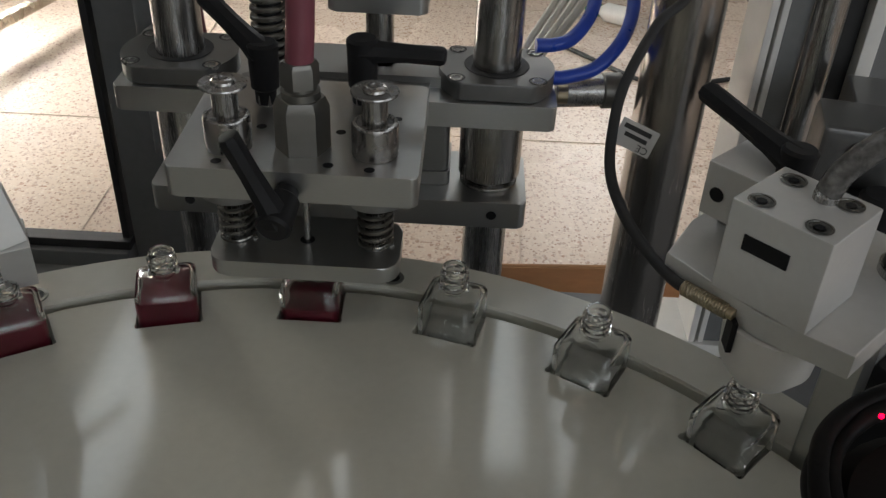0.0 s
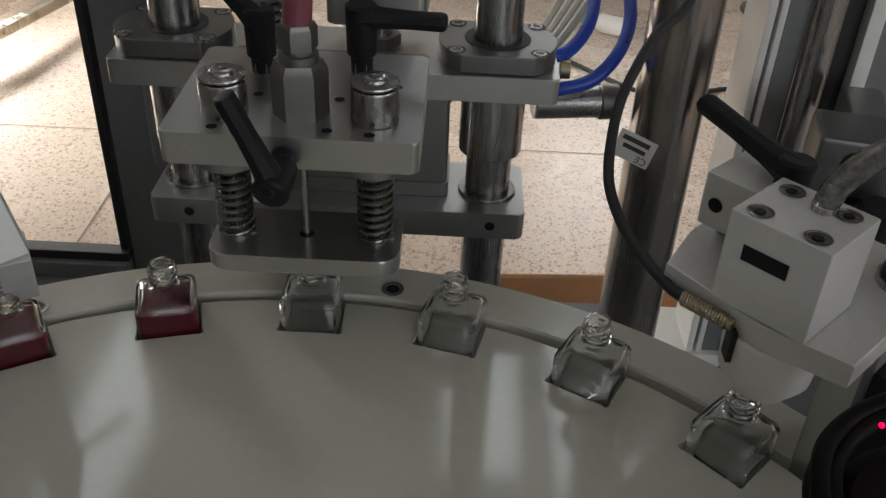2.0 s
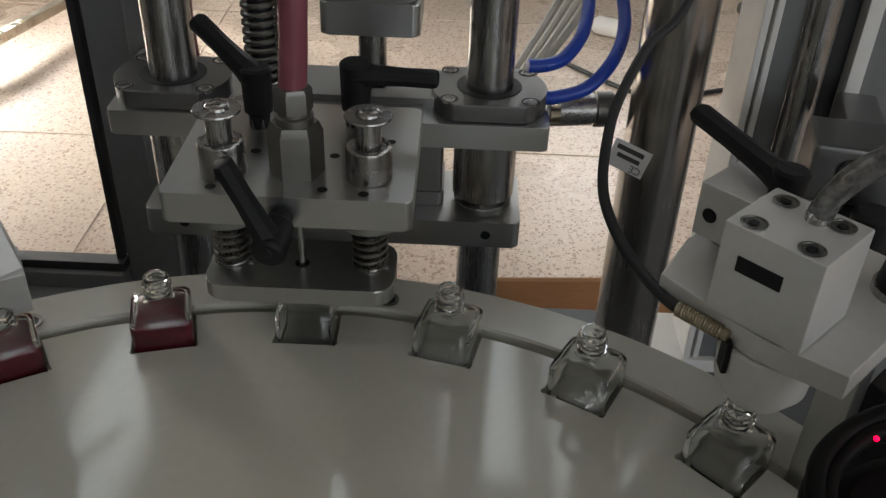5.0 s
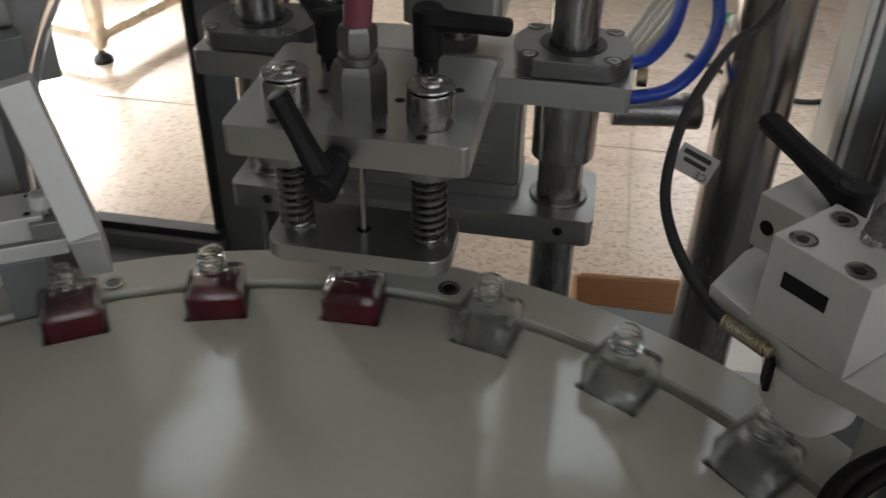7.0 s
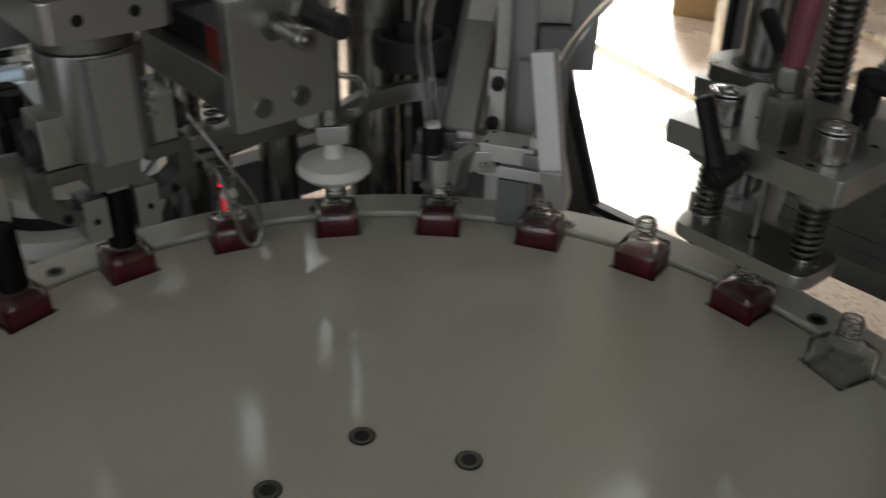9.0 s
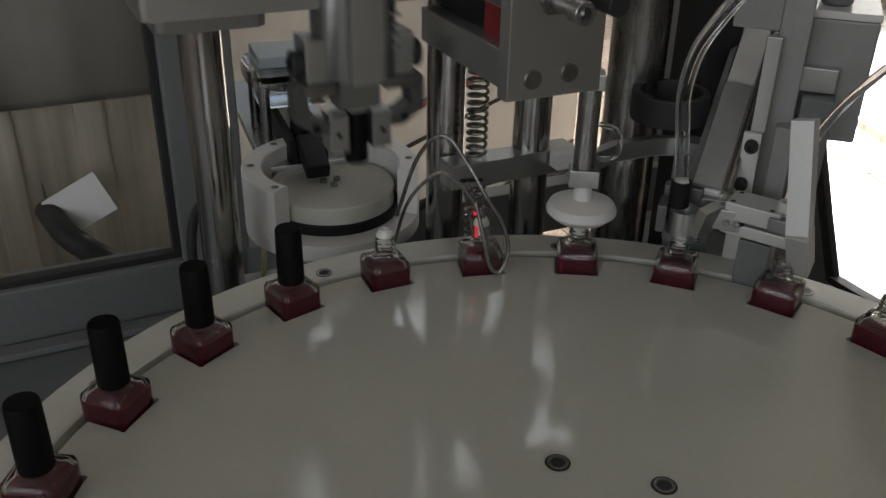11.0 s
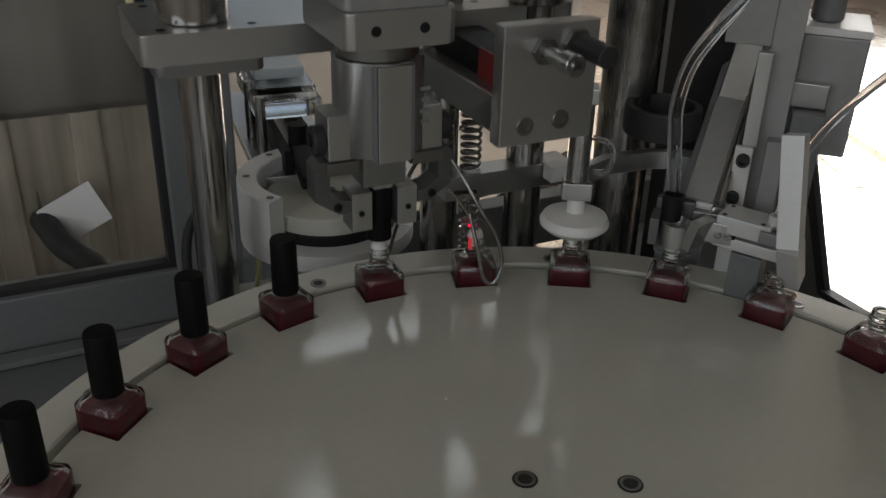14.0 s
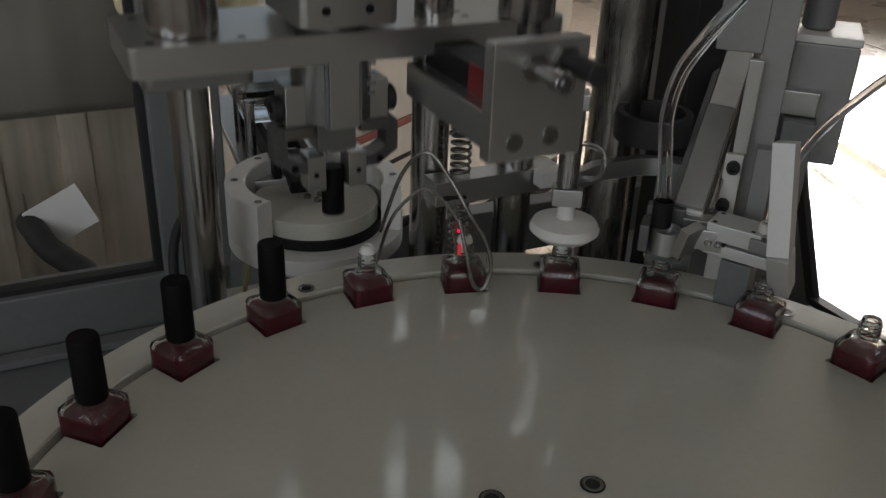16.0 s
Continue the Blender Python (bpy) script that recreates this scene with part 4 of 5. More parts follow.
tag = part("tag", box(B(), (0, 0, 0), (0.0165, 0.0115, 0.0003), 0.0001, tm), PAPER, sp, "white paper cable tag")
bm = B()
box(bm, (0.0005, 0.0030, -0.0003), (0.0120, 0.0020, 0.0002), m=tm)
box(bm, (0.0000, -0.0002, -0.0003), (0.0100, 0.0018, 0.0002), m=tm)
part("print", bm, INK, tag, "two lines of unreadable print")
font = bpy.data.curves.new("tag_text", "FONT")
font.body, font.size, font.extrude, font.align_x = "CE", 0.0042, 0.00005, "CENTER"
tx = new("tag_text", font)
tx.data.materials.append(INK)
tx.parent = tag
tx.matrix_basis = tm @ pose(-0.0045, -0.0022, -0.0003, 0, 180, 180)

PROFILE = ((0.2172, 0.2219, 0.380, WHITE, "flange"), (0.2219, 0.2234, 0.386, RUBBER, "slot"), (0.2234, 0.2275, 0.380, WHITE, "flange"), (0.2275, 0.2400, 0.382, FRAMEGREY, "side"),
           (0.2545, 0.2712, 0.392, RUBBER, "cover"), (0.2712, 0.2800, 0.384, WHITE, "white_strip"), (0.2800, 0.32, 0.388, FRAMEGREY, "side"))
# big column, aluminium profile and slide rods behind the cleaning station
solid("main_column", rod(B(), (0.172, 0.365, TABLE), (0.172, 0.365, 0.55), 0.0182, seg=40, bev=0.001), material("column_steel", (0.36, 0.34, 0.32), 0.22, 1.0, 0.1, 160, 0.04, (14, 14, 0.4), 0.08, 30), "thick polished steel column", "column")
pr = thing("profile_post", "slotted aluminium profile post with a dark side", "profile post")
for x0, x1, y, mat, nm in PROFILE:
    part(nm, box(B(), ((x0 + x1) / 2, y + 0.02, 0.2), (x1 - x0 - 0.0004, 0.04, 0.7), 0.0008), mat, pr)
solid("slide_rod", rod(B(), (0.2478, 0.380, TABLE), (0.2478, 0.380, 0.55), 0.0082, bev=0.001), STEEL, "polished steel slide rod", "rod")
cl = thing("rod_clamp", "grey clamp block with a black socket screw on the slide rod", "clamp block")
cm = pose(0.2540, 0.3080, 0.0600, 0, 0, -12)
part("block", box(B(), (0, 0, 0), (0.050, 0.034, 0.030), 0.003, cm), FLANGE, cl)
part("screw", socket_screw(B(), cm @ pose(-0.006, -0.0171, 0.003, 90), 0.0068, 0.002), RUBBER, cl, "black socket screw")
part("jaw", box(B(), (0.012, -0.012, -0.026), (0.045, 0.03, 0.022), 0.003, cm), BLACK, cl)
part("arm", box(B(), (0.004, 0.037, 0), (0.02, 0.05, 0.02), 0.002, cm), ALUDARK, cl)
part("knob", rod(B(), cm @ Vector((0.004, -0.035, -0.06)), cm @ Vector((0.004, -0.035, -0.005)), 0.0095, bev=0.002), BLACK, cl)

# fibre sensor with its coiled lead near the disc
fs = thing("fibre_sensor", "black fibre sensor box with a red lamp and coiled leads", "sensor")
cm = pose(0.197, 0.0735, 0.077, 4, -3, 40)
for n, (dr, dz) in enumerate(((0, 0), (0.0015, 0.0042), (-0.0022, 0.002), (0.0008, -0.0036))):
    part("lead", sweep(B(), [cm @ Vector(((0.0385 + dr) * math.cos(2 * math.pi * i / 28), (0.0385 + dr) * math.sin(2 * math.pi * i / 28), dz + 0.0012 * math.sin(5 * i + n))) for i in range(29)], 0.0027, 10, 3), CAPBLACK, fs, "black lead wound in a ring")
part("housing", lathe(B(), [(0, -0.030), (0.030, -0.030), (0.0345, -0.024), (0.0345, -0.008), (0.030, -0.004), (0.012, -0.003), (0, -0.003)], 36, cm), CAPBLACK, fs, "round black sensor housing")
part("box", box(B(), (0, 0, 0), (0.03, 0.012, 0.036), 0.002, cm @ pose(0.002, 0.008, -0.012, 80)), BLACK, fs)
part("lamp", lathe(B(), [(0, 0), (0.0008, 0), (0.0006, 0.0008), (0, 0.0010)], 12, pose(0.1796, 0.1005, 0.0862, 30)), REDLEDSPOT, fs, "glowing red lamp")
part("lens", lathe(B(), [(0, 0), (0.008, 0.0), (0.006, 0.005), (0, 0.006)], 20, cm @ pose(0.004, -0.004, -0.004)), ACRYLIC, fs)
part("stand", rod(B(), (0.215, 0.06, TABLE), (0.215, 0.06, 0.07), 0.005), STEEL, fs)


# ---- brush arm at station 2 ----
arm = thing("stop_arm", "bent aluminium arm that reaches down over a bottle", "arm", station(2))
def leg(bm, a, b, w, d):
    t, h = between(a, b)
    return box(bm, (0, 0, h / 2), (w, d, h), 0.0006, Matrix.Translation(a) @ Matrix.Rotation(-math.atan2(b[1] - a[1], b[2] - a[2]), 4, "X"))


def lean(bm, a, b, w, d):
    """A square bar from a to b whose sides keep to x."""
    a, b = Vector(a), Vector(b)
    way_ = (b - a).normalized()
    x_ = (Vector((1, 0, 0)) - way_ * way_.x).normalized()
    m_ = Matrix.Translation(a) @ Matrix((x_, way_.cross(x_), way_)).transposed().to_4x4()
    return box(bm, (0, 0, (b - a).length / 2), (w, d, (b - a).length), 0.0006, m_)


part("lower_leg", leg(B(), (0.0078, 0.0085, 0.0235), (0.0078, -0.0155, 0.0575), 0.0128, 0.0130), BLASTED, arm)
part("upper_leg", lean(B(), (0.0078, -0.0150, 0.0550), (-0.0045, -0.0040, 0.1190), 0.0129, 0.0131), BLASTED, arm)
part("tie", box(B(), (-0.006, 0.002, 0.0500), (0.016, 0.008, 0.008), 0.0005), ALUDARK, arm)
jb = thing("jaw_unit", "small grey pneumatic jaw unit with a clear tube", "jaw unit", station(2))
part("body", box(B(), (-0.025, 0.012, 0.0505), (0.034, 0.022, 0.0115), 0.001), BLASTED, jb)
part("lower_plate", box(B(), (-0.022, 0.012, 0.0385), (0.042, 0.02, 0.008), 0.001), BLASTED, jb)
# solid black piece paints the shade between body and lower plate
part("gap", box(B(), (-0.035, 0.0115, 0.0435), (0.012, 0.02, 0.003)), BLACK, jb)
for x, y in ((-0.038, 0.004), (-0.014, 0.004), (-0.038, 0.019), (-0.014, 0.019)):
    part("screw", lathe(B(), [(0.0016, 0.0001), (0, 0.0001)], 10, pose(x, y, 0.0564)), BLACK, jb)
part("support", box(B(), (-0.022, 0.016, -0.05), (0.02, 0.014, 0.16), 0.001), FRAMEGREY, jb)
part("tube_socket", lathe(B(), [(0, 0.0562), (0.005, 0.0562), (0.005, 0.061), (0.0045, 0.062), (0, 0.062)], 18, pose(-0.008, 0.010, 0)), WHITE, jb)
solid("air_line", sweep(B(), [(-0.008, 0.010, 0.062), (-0.007, 0.012, 0.078), (-0.003, 0.0175, 0.098), (0.005, 0.040, 0.1165), (0.0206, 0.072, 0.137), (0.045, 0.11, 0.16)], 0.0028, 12), TUBE, "clear bent air line", "air line", station(2))

# plug feeder at station 3
fd = thing("plug_feeder", "clear acrylic plug feeder with a black fitting", "plug feeder", station(3))
part("sleeve", slab(B(), rounded(-0.0115, -0.0100, 0.0115, 0.0120, 0.003), 0.0302, 0.0335, 0.0006), ACRYLIC, fd, "clear acrylic sleeve")
part("cone", lathe(B(), [(0.0048, 0.0336), (0.0090, 0.0490), (0.0096, 0.0490), (0.0096, 0.0336), (0.0048, 0.0336)], 28, pose(0, -0.001, 0)), ALU, fd, "bright funnel")
part("back_block", box(B(), (-0.003, 0.0125, 0.0470), (0.0240, 0.0080, 0.0240), 0.0010), FINGERSTEEL, fd, "dark steel back block")
part("left_jaw", box(B(), (-0.0130, -0.0005, 0.0430), (0.0060, 0.0170, 0.0180), 0.0008), FINGERSTEEL, fd, "dark steel jaw")
part("right_jaw", box(B(), (0.0, 0.0, 0.0), (0.0070, 0.0190, 0.0200), 0.0008, pose(0.0135, -0.0020, 0.0440, 0, 14, -28)), ALU, fd, "pale bevelled jaw")
part("fitting", pipe(B(), (-0.0045, 0.0, 0.0495), (-0.0045, 0.0, 0.0670), 0.0064, 0.0056, 20, 0.0008), BLACK, fd, "black tube fitting")
part("arm", box(B(), (0.0250, 0.0060, 0.0440), (0.0200, 0.0090, 0.0140), 0.0010), ALU, fd, "pale arm of the jaw")
part("clamp", box(B(), (0.0200, 0.0140, 0.0500), (0.0240, 0.0120, 0.0080), 0.001), ALUDARK, fd)
part("clamp_screw", socket_screw(B(), pose(0.0255, 0.0014, 0.0435, 90), 0.0024, 0.002), STEEL, fd)
part("clamp_screw", socket_screw(B(), pose(0.0315, 0.0014, 0.0435, 90), 0.0024, 0.002), STEEL, fd)
solid("feed_tube", sweep(B(), [(-0.0045, 0, 0.060), (-0.0055, 0, 0.074), (-0.0085, 0.0, 0.100), (-0.0105, 0.001, 0.122), (-0.0065, 0.002, 0.147), (0.004, 0.003, 0.168), (0.0155, 0.005, 0.186), (0.035, 0.012, 0.215)], 0.0045, 14), TUBE, "clear plug feed tube", "tube", station(3))
solid("feeder_post", box(B(), (0.0, 0.052, -0.03), (0.03, 0.016, 0.21), 0.001), FRAMEGREY, "dark grey support post behind the plug feeder", "post", station(3))

# slide unit behind stations 2 and 3
PALEGREY = material("pale_grey_paint", (0.31, 0.31, 0.30), 0.45, 0.2, 0.08, 160, 0.03, spread=0.08, large=9)
sl = thing("slide_rail", "inclined aluminium plug slide with a polished rod", "slide rail", station(3))
way = Vector((0.0104, 0.098, 0.0685)).normalized()
out = Vector((0.0, -0.573, 0.820))
out = (out - way * out.dot(way)).normalized()
t = Matrix.Translation((0.0108, 0.022, 0.0600)) @ Matrix((out.cross(way), out, way)).transposed().to_4x4()
# white colour stands in for a bright reflection on the aluminium rail
part("rail", box(B(), (0, 0, 0.10), (0.0175, 0.007, 0.22), 0.0008, t), WHITE, sl)
part("cover", box(B(), (0, 0.0055, 0.033), (0.0178, 0.004, 0.082), 0.0008, t), PALEGREY, sl, "grey cover plate")
part("rod", rod(B(), t @ Vector((-0.0125, 0.001, -0.004)), t @ Vector((-0.0125, 0.001, 0.20)), 0.0027), STEEL, sl, "polished rod")
part("side_bar", box(B(), (0.0115, -0.004, 0.09), (0.004, 0.010, 0.20), 0.0006, t), FRAMEGREY, sl, "dark side bar")
cs = thing("screw_strip", "light aluminium strip with two black socket screws", "strip", station(3))
part("strip", box(B(), (0.0315, 0.0385, 0.045), (0.0110, 0.005, 0.09), 0.0008), WHITE, cs)
part("upper_strip", box(B(), (0.0340, 0.0420, 0.12), (0.0090, 0.005, 0.06), 0.0008), ALU, cs)
for x, z in ((0.0318, 0.0822), (0.0296, 0.0562)):
    part("screw", socket_screw(B(), pose(x, 0.0360, z, 90), 0.0042, 0.005), RUBBER, cs, "black socket screw")
co = thing("feeder_column", "grey painted square feeder column", "column", station(3))
part("column", box(B(), (0.0445, 0.060, 0.13), (0.0175, 0.020, 0.53), 0.001), PALEGREY, co)
part("head_block", box(B(), (0.022, 0.066, 0.168), (0.028, 0.03, 0.034), 0.001), PALEGREY, co)
part("lower_block", box(B(), (0.050, 0.0445, 0.070), (0.012, 0.010, 0.05), 0.001), PALEGREY, co)
mo = thing("gear_motor", "grey gear motor box with a pale top", "motor", station(3))
part("body", box(B(), (0.0735, 0.100, 0.117), (0.039, 0.05, 0.078), 0.002), PALEGREY, mo)
part("lid", box(B(), (0.0735, 0.100, 0.1585), (0.040, 0.052, 0.005), 0.001), WHITE, mo)
part("gland", rod(B(), (0.066, 0.095, 0.161), (0.066, 0.095, 0.20), 0.010, bev=0.002), FRAMEGREY, mo)
part("bracket", box(B(), (0.0635, 0.0705, 0.119), (0.023, 0.008, 0.016), 0.001), ALU, mo)
part("mount", box(B(), (0.066, 0.0705, 0.0), (0.020, 0.03, 0.22), 0.001), FRAMEGREY, mo)

# press disc at station 4
pk = thing("press_disc", "white plastic press disc on a stem and bracket", "press disc", station(4))
part("disc", lathe(B(), [(0, 0.0335), (0.009, 0.0335), (0.018, 0.0355), (0.0222, 0.0395), (0.0224, 0.0415), (0.0205, 0.0452), (0.014, 0.0475), (0.006, 0.0482), (0.0055, 0.0575), (0, 0.0575)], 44), WHITE, pk)
part("tip", lathe(B(), [(0, 0.0302), (0.0042, 0.0302), (0.0052, 0.0336), (0, 0.0336)], 20), WHITE, pk)
part("block", box(B(), (-0.0005, 0.0, 0.0635), (0.0185, 0.014, 0.0115), 0.0007), ALU, pk)
part("cylinder", rod(B(), (-0.001, 0.0, 0.0695), (-0.001, 0.0, 0.122), 0.0068, bev=0.0006), STEEL, pk, "slim steel cylinder")
part("loop", sweep(B(), [(0.006, -0.002, 0.076), (0.016, -0.004, 0.078), (0.0195, -0.004, 0.087), (0.0165, -0.004, 0.096), (0.006, -0.002, 0.099)], 0.0018, 10), TUBE, pk, "clear tube loop")
part("head", box(B(), (-0.001, 0, 0.126), (0.016, 0.016, 0.010), 0.001), ALU, pk)
part("bracket", slab(B(), [(0.006, -0.003), (0.020, 0.015), (0.048, 0.030), (0.060, 0.030), (0.060, 0.036), (0.046, 0.036), (0.016, 0.021), (0.002, 0.003)], 0.068, 0.080, 0.0006), ALU, pk, "bent aluminium bracket")
part("ring_band", lathe(B(), [(0.0205, 0.084), (0.0250, 0.084), (0.0255, 0.086), (0.0255, 0.101), (0.0250, 0.103), (0.0205, 0.103), (0.0205, 0.084)], 44, pose(0.056, 0.058, 0)), RUBBER, pk, "black clamp ring")
solid("round_column", rod(B(), (-0.2725, 0.1985, TABLE), (-0.2725, 0.1985, 0.5), 0.0195, seg=40), material("pipe_steel", (0.30, 0.29, 0.275), 0.26, 1.0, 0.1, 160, 0.04, (12, 12, 0.4), 0.08, 30), "thick steel column behind the press disc", "column")
solid("black_column", box(B(), (-0.262, 0.248, 0.17), (0.035, 0.03, 0.63), 0.002), RUBBER, "black square column", "column")

# sensor loop at station 5
lp = thing("light_gate", "clear acrylic light gate with silver leads and a red beam spot", "sensor", station(5))
part("holder", box(B(), (0.004, 0.0, 0.030), (0.007, 0.003, 0.062), 0.001, pose(0, 0, 0, 0, -14, 0)), ACRYLIC, lp, "clear acrylic holder")
part("lead", sweep(B(), [(-0.052, 0.02, 0.03), (-0.040, 0.008, 0.075), (-0.026, -0.004, 0.093), (-0.012, -0.010, 0.076), (-0.002, -0.0155, 0.058), (0.010, -0.0165, 0.037), (0.0145, -0.0170, 0.018), (0.010, -0.0170, 0.004), (0.003, -0.0170, 0.008), (-0.002, -0.0165, 0.030), (-0.007, -0.013, 0.052)], 0.0013, 10), STEEL, lp, "thin silver lead")
part("plate", slab(B(), [(0.0015, 0.006), (0.009, 0.006), (0.0125, 0.014), (0.0105, 0.030), (0.002, 0.048), (-0.004, 0.052), (-0.001, 0.03)], -0.0008, 0.0008, 0.0003), ACRYLIC, lp, "clear acrylic plate").matrix_basis = pose(0, -0.0168, 0, 90)
part("lead", sweep(B(), [(-0.055, 0.02, 0.005), (-0.046, 0.008, 0.045), (-0.030, 0.001, 0.066), (-0.018, -0.001, 0.063), (-0.008, -0.001, 0.050), (0.004, -0.001, 0.030)], 0.0012, 8), STEEL, lp, "thin silver lead")
part("tie", box(B(), (-0.0075, -0.001, 0.0615), (0.014, 0.003, 0.0016), 0.0004), BLACK, lp, "black cable tie")
# emissive pieces stand in for the sensor's red beam on the neck
part("red_spot", lathe(B(), [(0, 0), (0.0009, 0), (0.0007, 0.0006), (0, 0.0008)], 10, pose(-0.0048, -0.0035, 0.0392, 90)), REDLEDSPOT, lp, "glowing bead standing in for the red beam's spot")
part("red_spot", box(B(), (0.0, 0.0, 0.0), (0.0026, 0.0006, 0.009), 0.0003, pose(-0.0035, -0.0030, 0.0265)), glow("red_glow", (0.8, 0.05, 0.06), 0.7), lp, "glowing strip standing in for red light on the neck")
br = thing("cross_bar", "aluminium cross bar between the capping columns", "cross bar")
part("bar", box(B(), (-0.301, 0.118, 0.038), (0.02, 0.10, 0.018), 0.001, None), ALU, br)
part("tab", box(B(), (-0.283, 0.155, 0.043), (0.012, 0.022, 0.012), 0.001), WHITE, br, "white tab")
for y, z1 in ((0.138, 0.5), (0.079, 0.5)):
    solid("slide_column", rod(B(), (-0.306 - (0.02 if y < 0.1 else 0), y, TABLE), (-0.306 - (0.02 if y < 0.1 else 0), y, z1), 0.0135, seg=32), RODSTEEL, "polished steel capping column", "column", group="capping columns")
solid("column_spring", coil(B(), (-0.302, 0.092, -0.02), 0.13, 0.0066, 0.0012, 24), SPRINGSTEEL, "dark steel return spring", "spring")
solid("rear_rail", box(B(), (-0.40, 0.16, -0.055), (0.02, 0.34, 0.045), 0.002), FRAMEGREY, "dark grey rear rail behind the capping station", "rail")
solid("rear_cable", sweep(B(), [(-0.385, -0.02, -0.02), (-0.38, 0.05, -0.03), (-0.386, 0.12, -0.018), (-0.382, 0.2, -0.01), (-0.38, 0.28, -0.02)], 0.004, 10), RUBBER, "black cable along the rear rail", "cable")

# ---- the capping station ----
DX, DY = -0.3745, 0.0085       # the dish's axis
TRACK = pose(-0.4070, 0.0020, 0.0, 0, 0, -5)
dish = thing("cap_dish", "white plastic cap dish with screws in its rim", "cap dish", pose(DX, DY, 0))
bm = B()
seg = 60
rows_ = []
for r, z in ((0.0655, -0.008), (0.0655, 0.0272), (0.0645, 0.0282), (0.0515, 0.0282), (0.0505, 0.0272), (0.0505, -0.008)):
    rows_.append([bm.verts.new((r * math.cos(radians(55 + 250 * i / seg)), r * math.sin(radians(55 + 250 * i / seg)), z)) for i in range(seg + 1)])
for a, b in zip(rows_, rows_[1:] + rows_[:1]):
    for i in range(seg):
        bm.faces.new((a[i], a[i + 1], b[i + 1], b[i]))
bm.faces.new([r[0] for r in rows_])
bm.faces.new([r[-1] for r in reversed(rows_)])
part("rim", bm, WHITE, dish)
part("base", lathe(B(), [(0, -0.026), (0.058, -0.026), (0.0655, -0.020), (0.0655, -0.0085), (0, -0.0085)], 60), WHITE, dish)
part("dark_gap", lathe(B(), [(0.047, -0.0084), (0.0495, -0.0084), (0.0495, -0.001), (0.047, -0.001), (0.047, -0.0084)], 60), BLACK, dish)
for a in (75, 120, 165, 210, 255, 300):
    part("screw", counterbore(B(), pose(0.0582 * math.cos(radians(a)), 0.0582 * math.sin(radians(a)), 0.0283), 0.0028), DULLSTEEL, dish)
solid("dish_stand", rod(B(), (DX, DY, TABLE), (DX, DY, -0.026), 0.03, bev=0.002), ALUDARK, "round stand under the cap dish", "stand")
rotor = thing("dish_rotor", "cream plastic rotor plate with three screws in the cap dish", "rotor", pose(DX, DY, 0))
part("plate", lathe(B(), [(0, -0.0080), (0.0468, -0.0080), (0.0468, 0.0105), (0.046, 0.0115), (0, 0.0115)], 60), PLASTIC, rotor)
for i in range(3):
    part("screw", socket_screw(B(), pose(0.006 * math.cos(2.1 * i), 0.006 * math.sin(2.1 * i), 0.0114), 0.0028, 0.003), DULLSTEEL, rotor)
ch = thing("cap_track", "aluminium cap track with a clear cover running to the dish", "cap track")
t = TRACK
part("plate", box(B(), (-0.11, 0, 0.012), (0.22, 0.07, 0.008), 0.001, t), ALU, ch)
for s in (-0.012, 0.012):
    part("side", box(B(), (-0.10, s, 0.026), (0.20, 0.006, 0.02), 0.0008, t), BLACK, ch, "black track side")
part("chute", box(B(), (0.004, 0.0, 0.030), (0.04, 0.018, 0.012), 0.002, t @ pose(0, 0, 0, 0, 18, 0)), BLACK, ch, "black chute")
part("cover", box(B(), (-0.10, 0, 0.052), (0.10, 0.055, 0.016), 0.003, t), ACRYLIC, ch, "clear plastic cover")
part("cover_plate", box(B(), (-0.10, 0.0, 0.0635), (0.075, 0.05, 0.006), 0.001, t), ACRYLIC, ch)
part("cover_step", box(B(), (-0.11, 0.0, 0.0715), (0.05, 0.042, 0.010), 0.002, t), material("frosted_plastic", (0.45, 0.50, 0.53), 0.4, 0, 0.06, 80), ch, "frosted plastic step")
for x, y in ((-0.045, -0.024), (-0.09, -0.026)):
    part("pin", rod(B(), t @ Vector((x, y, 0.016)), t @ Vector((x, y, 0.066)), 0.004, bev=0.0005), STEEL, ch)
solid("pale_roller", rod(B(), (-0.56, -0.09, 0.13), (-0.50, 0.0, 0.13), 0.018, bev=0.002), material("cream_roller", (0.72, 0.62, 0.40), 0.5), "cream coloured roller behind the capping station", "roller")
solid("capping_post", rod(B(), (-0.330, -0.0850, TABLE), (-0.330, -0.0850, 0.5), 0.0133, seg=40), RODSTEEL, "thick polished capping post", "guide post")
solid("post_cable", sweep(B(), [(-0.335, -0.092, 0.035), (-0.342, -0.1000, 0.015), (-0.342, -0.1035, -0.01), (-0.340, -0.102, -0.05), (-0.338, -0.098, -0.1)], 0.0034, 10), RUBBER, "black cable beside the capping post", "cable")
solid("yellow_wire", sweep(B(), [(-0.36, -0.05, 0.0), (-0.352, -0.052, -0.03), (-0.355, -0.06, -0.07), (-0.37, -0.07, -0.11)], 0.002, 8), material("pale_yellow", (0.55, 0.52, 0.28), 0.5), "pale yellow wire under the cap dish", "wire")
solid("white_tray", box(B(), (-0.335, -0.05, -0.045), (0.05, 0.05, 0.004), 0.001), WHITE, "white plate beside the guide ring", "plate")

# carriage that rides on the posts; coordinates are the lowest state
cc = thing("capping_carriage", "aluminium capping carriage plate with a stop block", "capping carriage")
part("plate", slab(B(), rounded(-0.385, -0.122, -0.298, 0.165, 0.005), 0.1210, 0.1395, 0.001), ALU, cc)
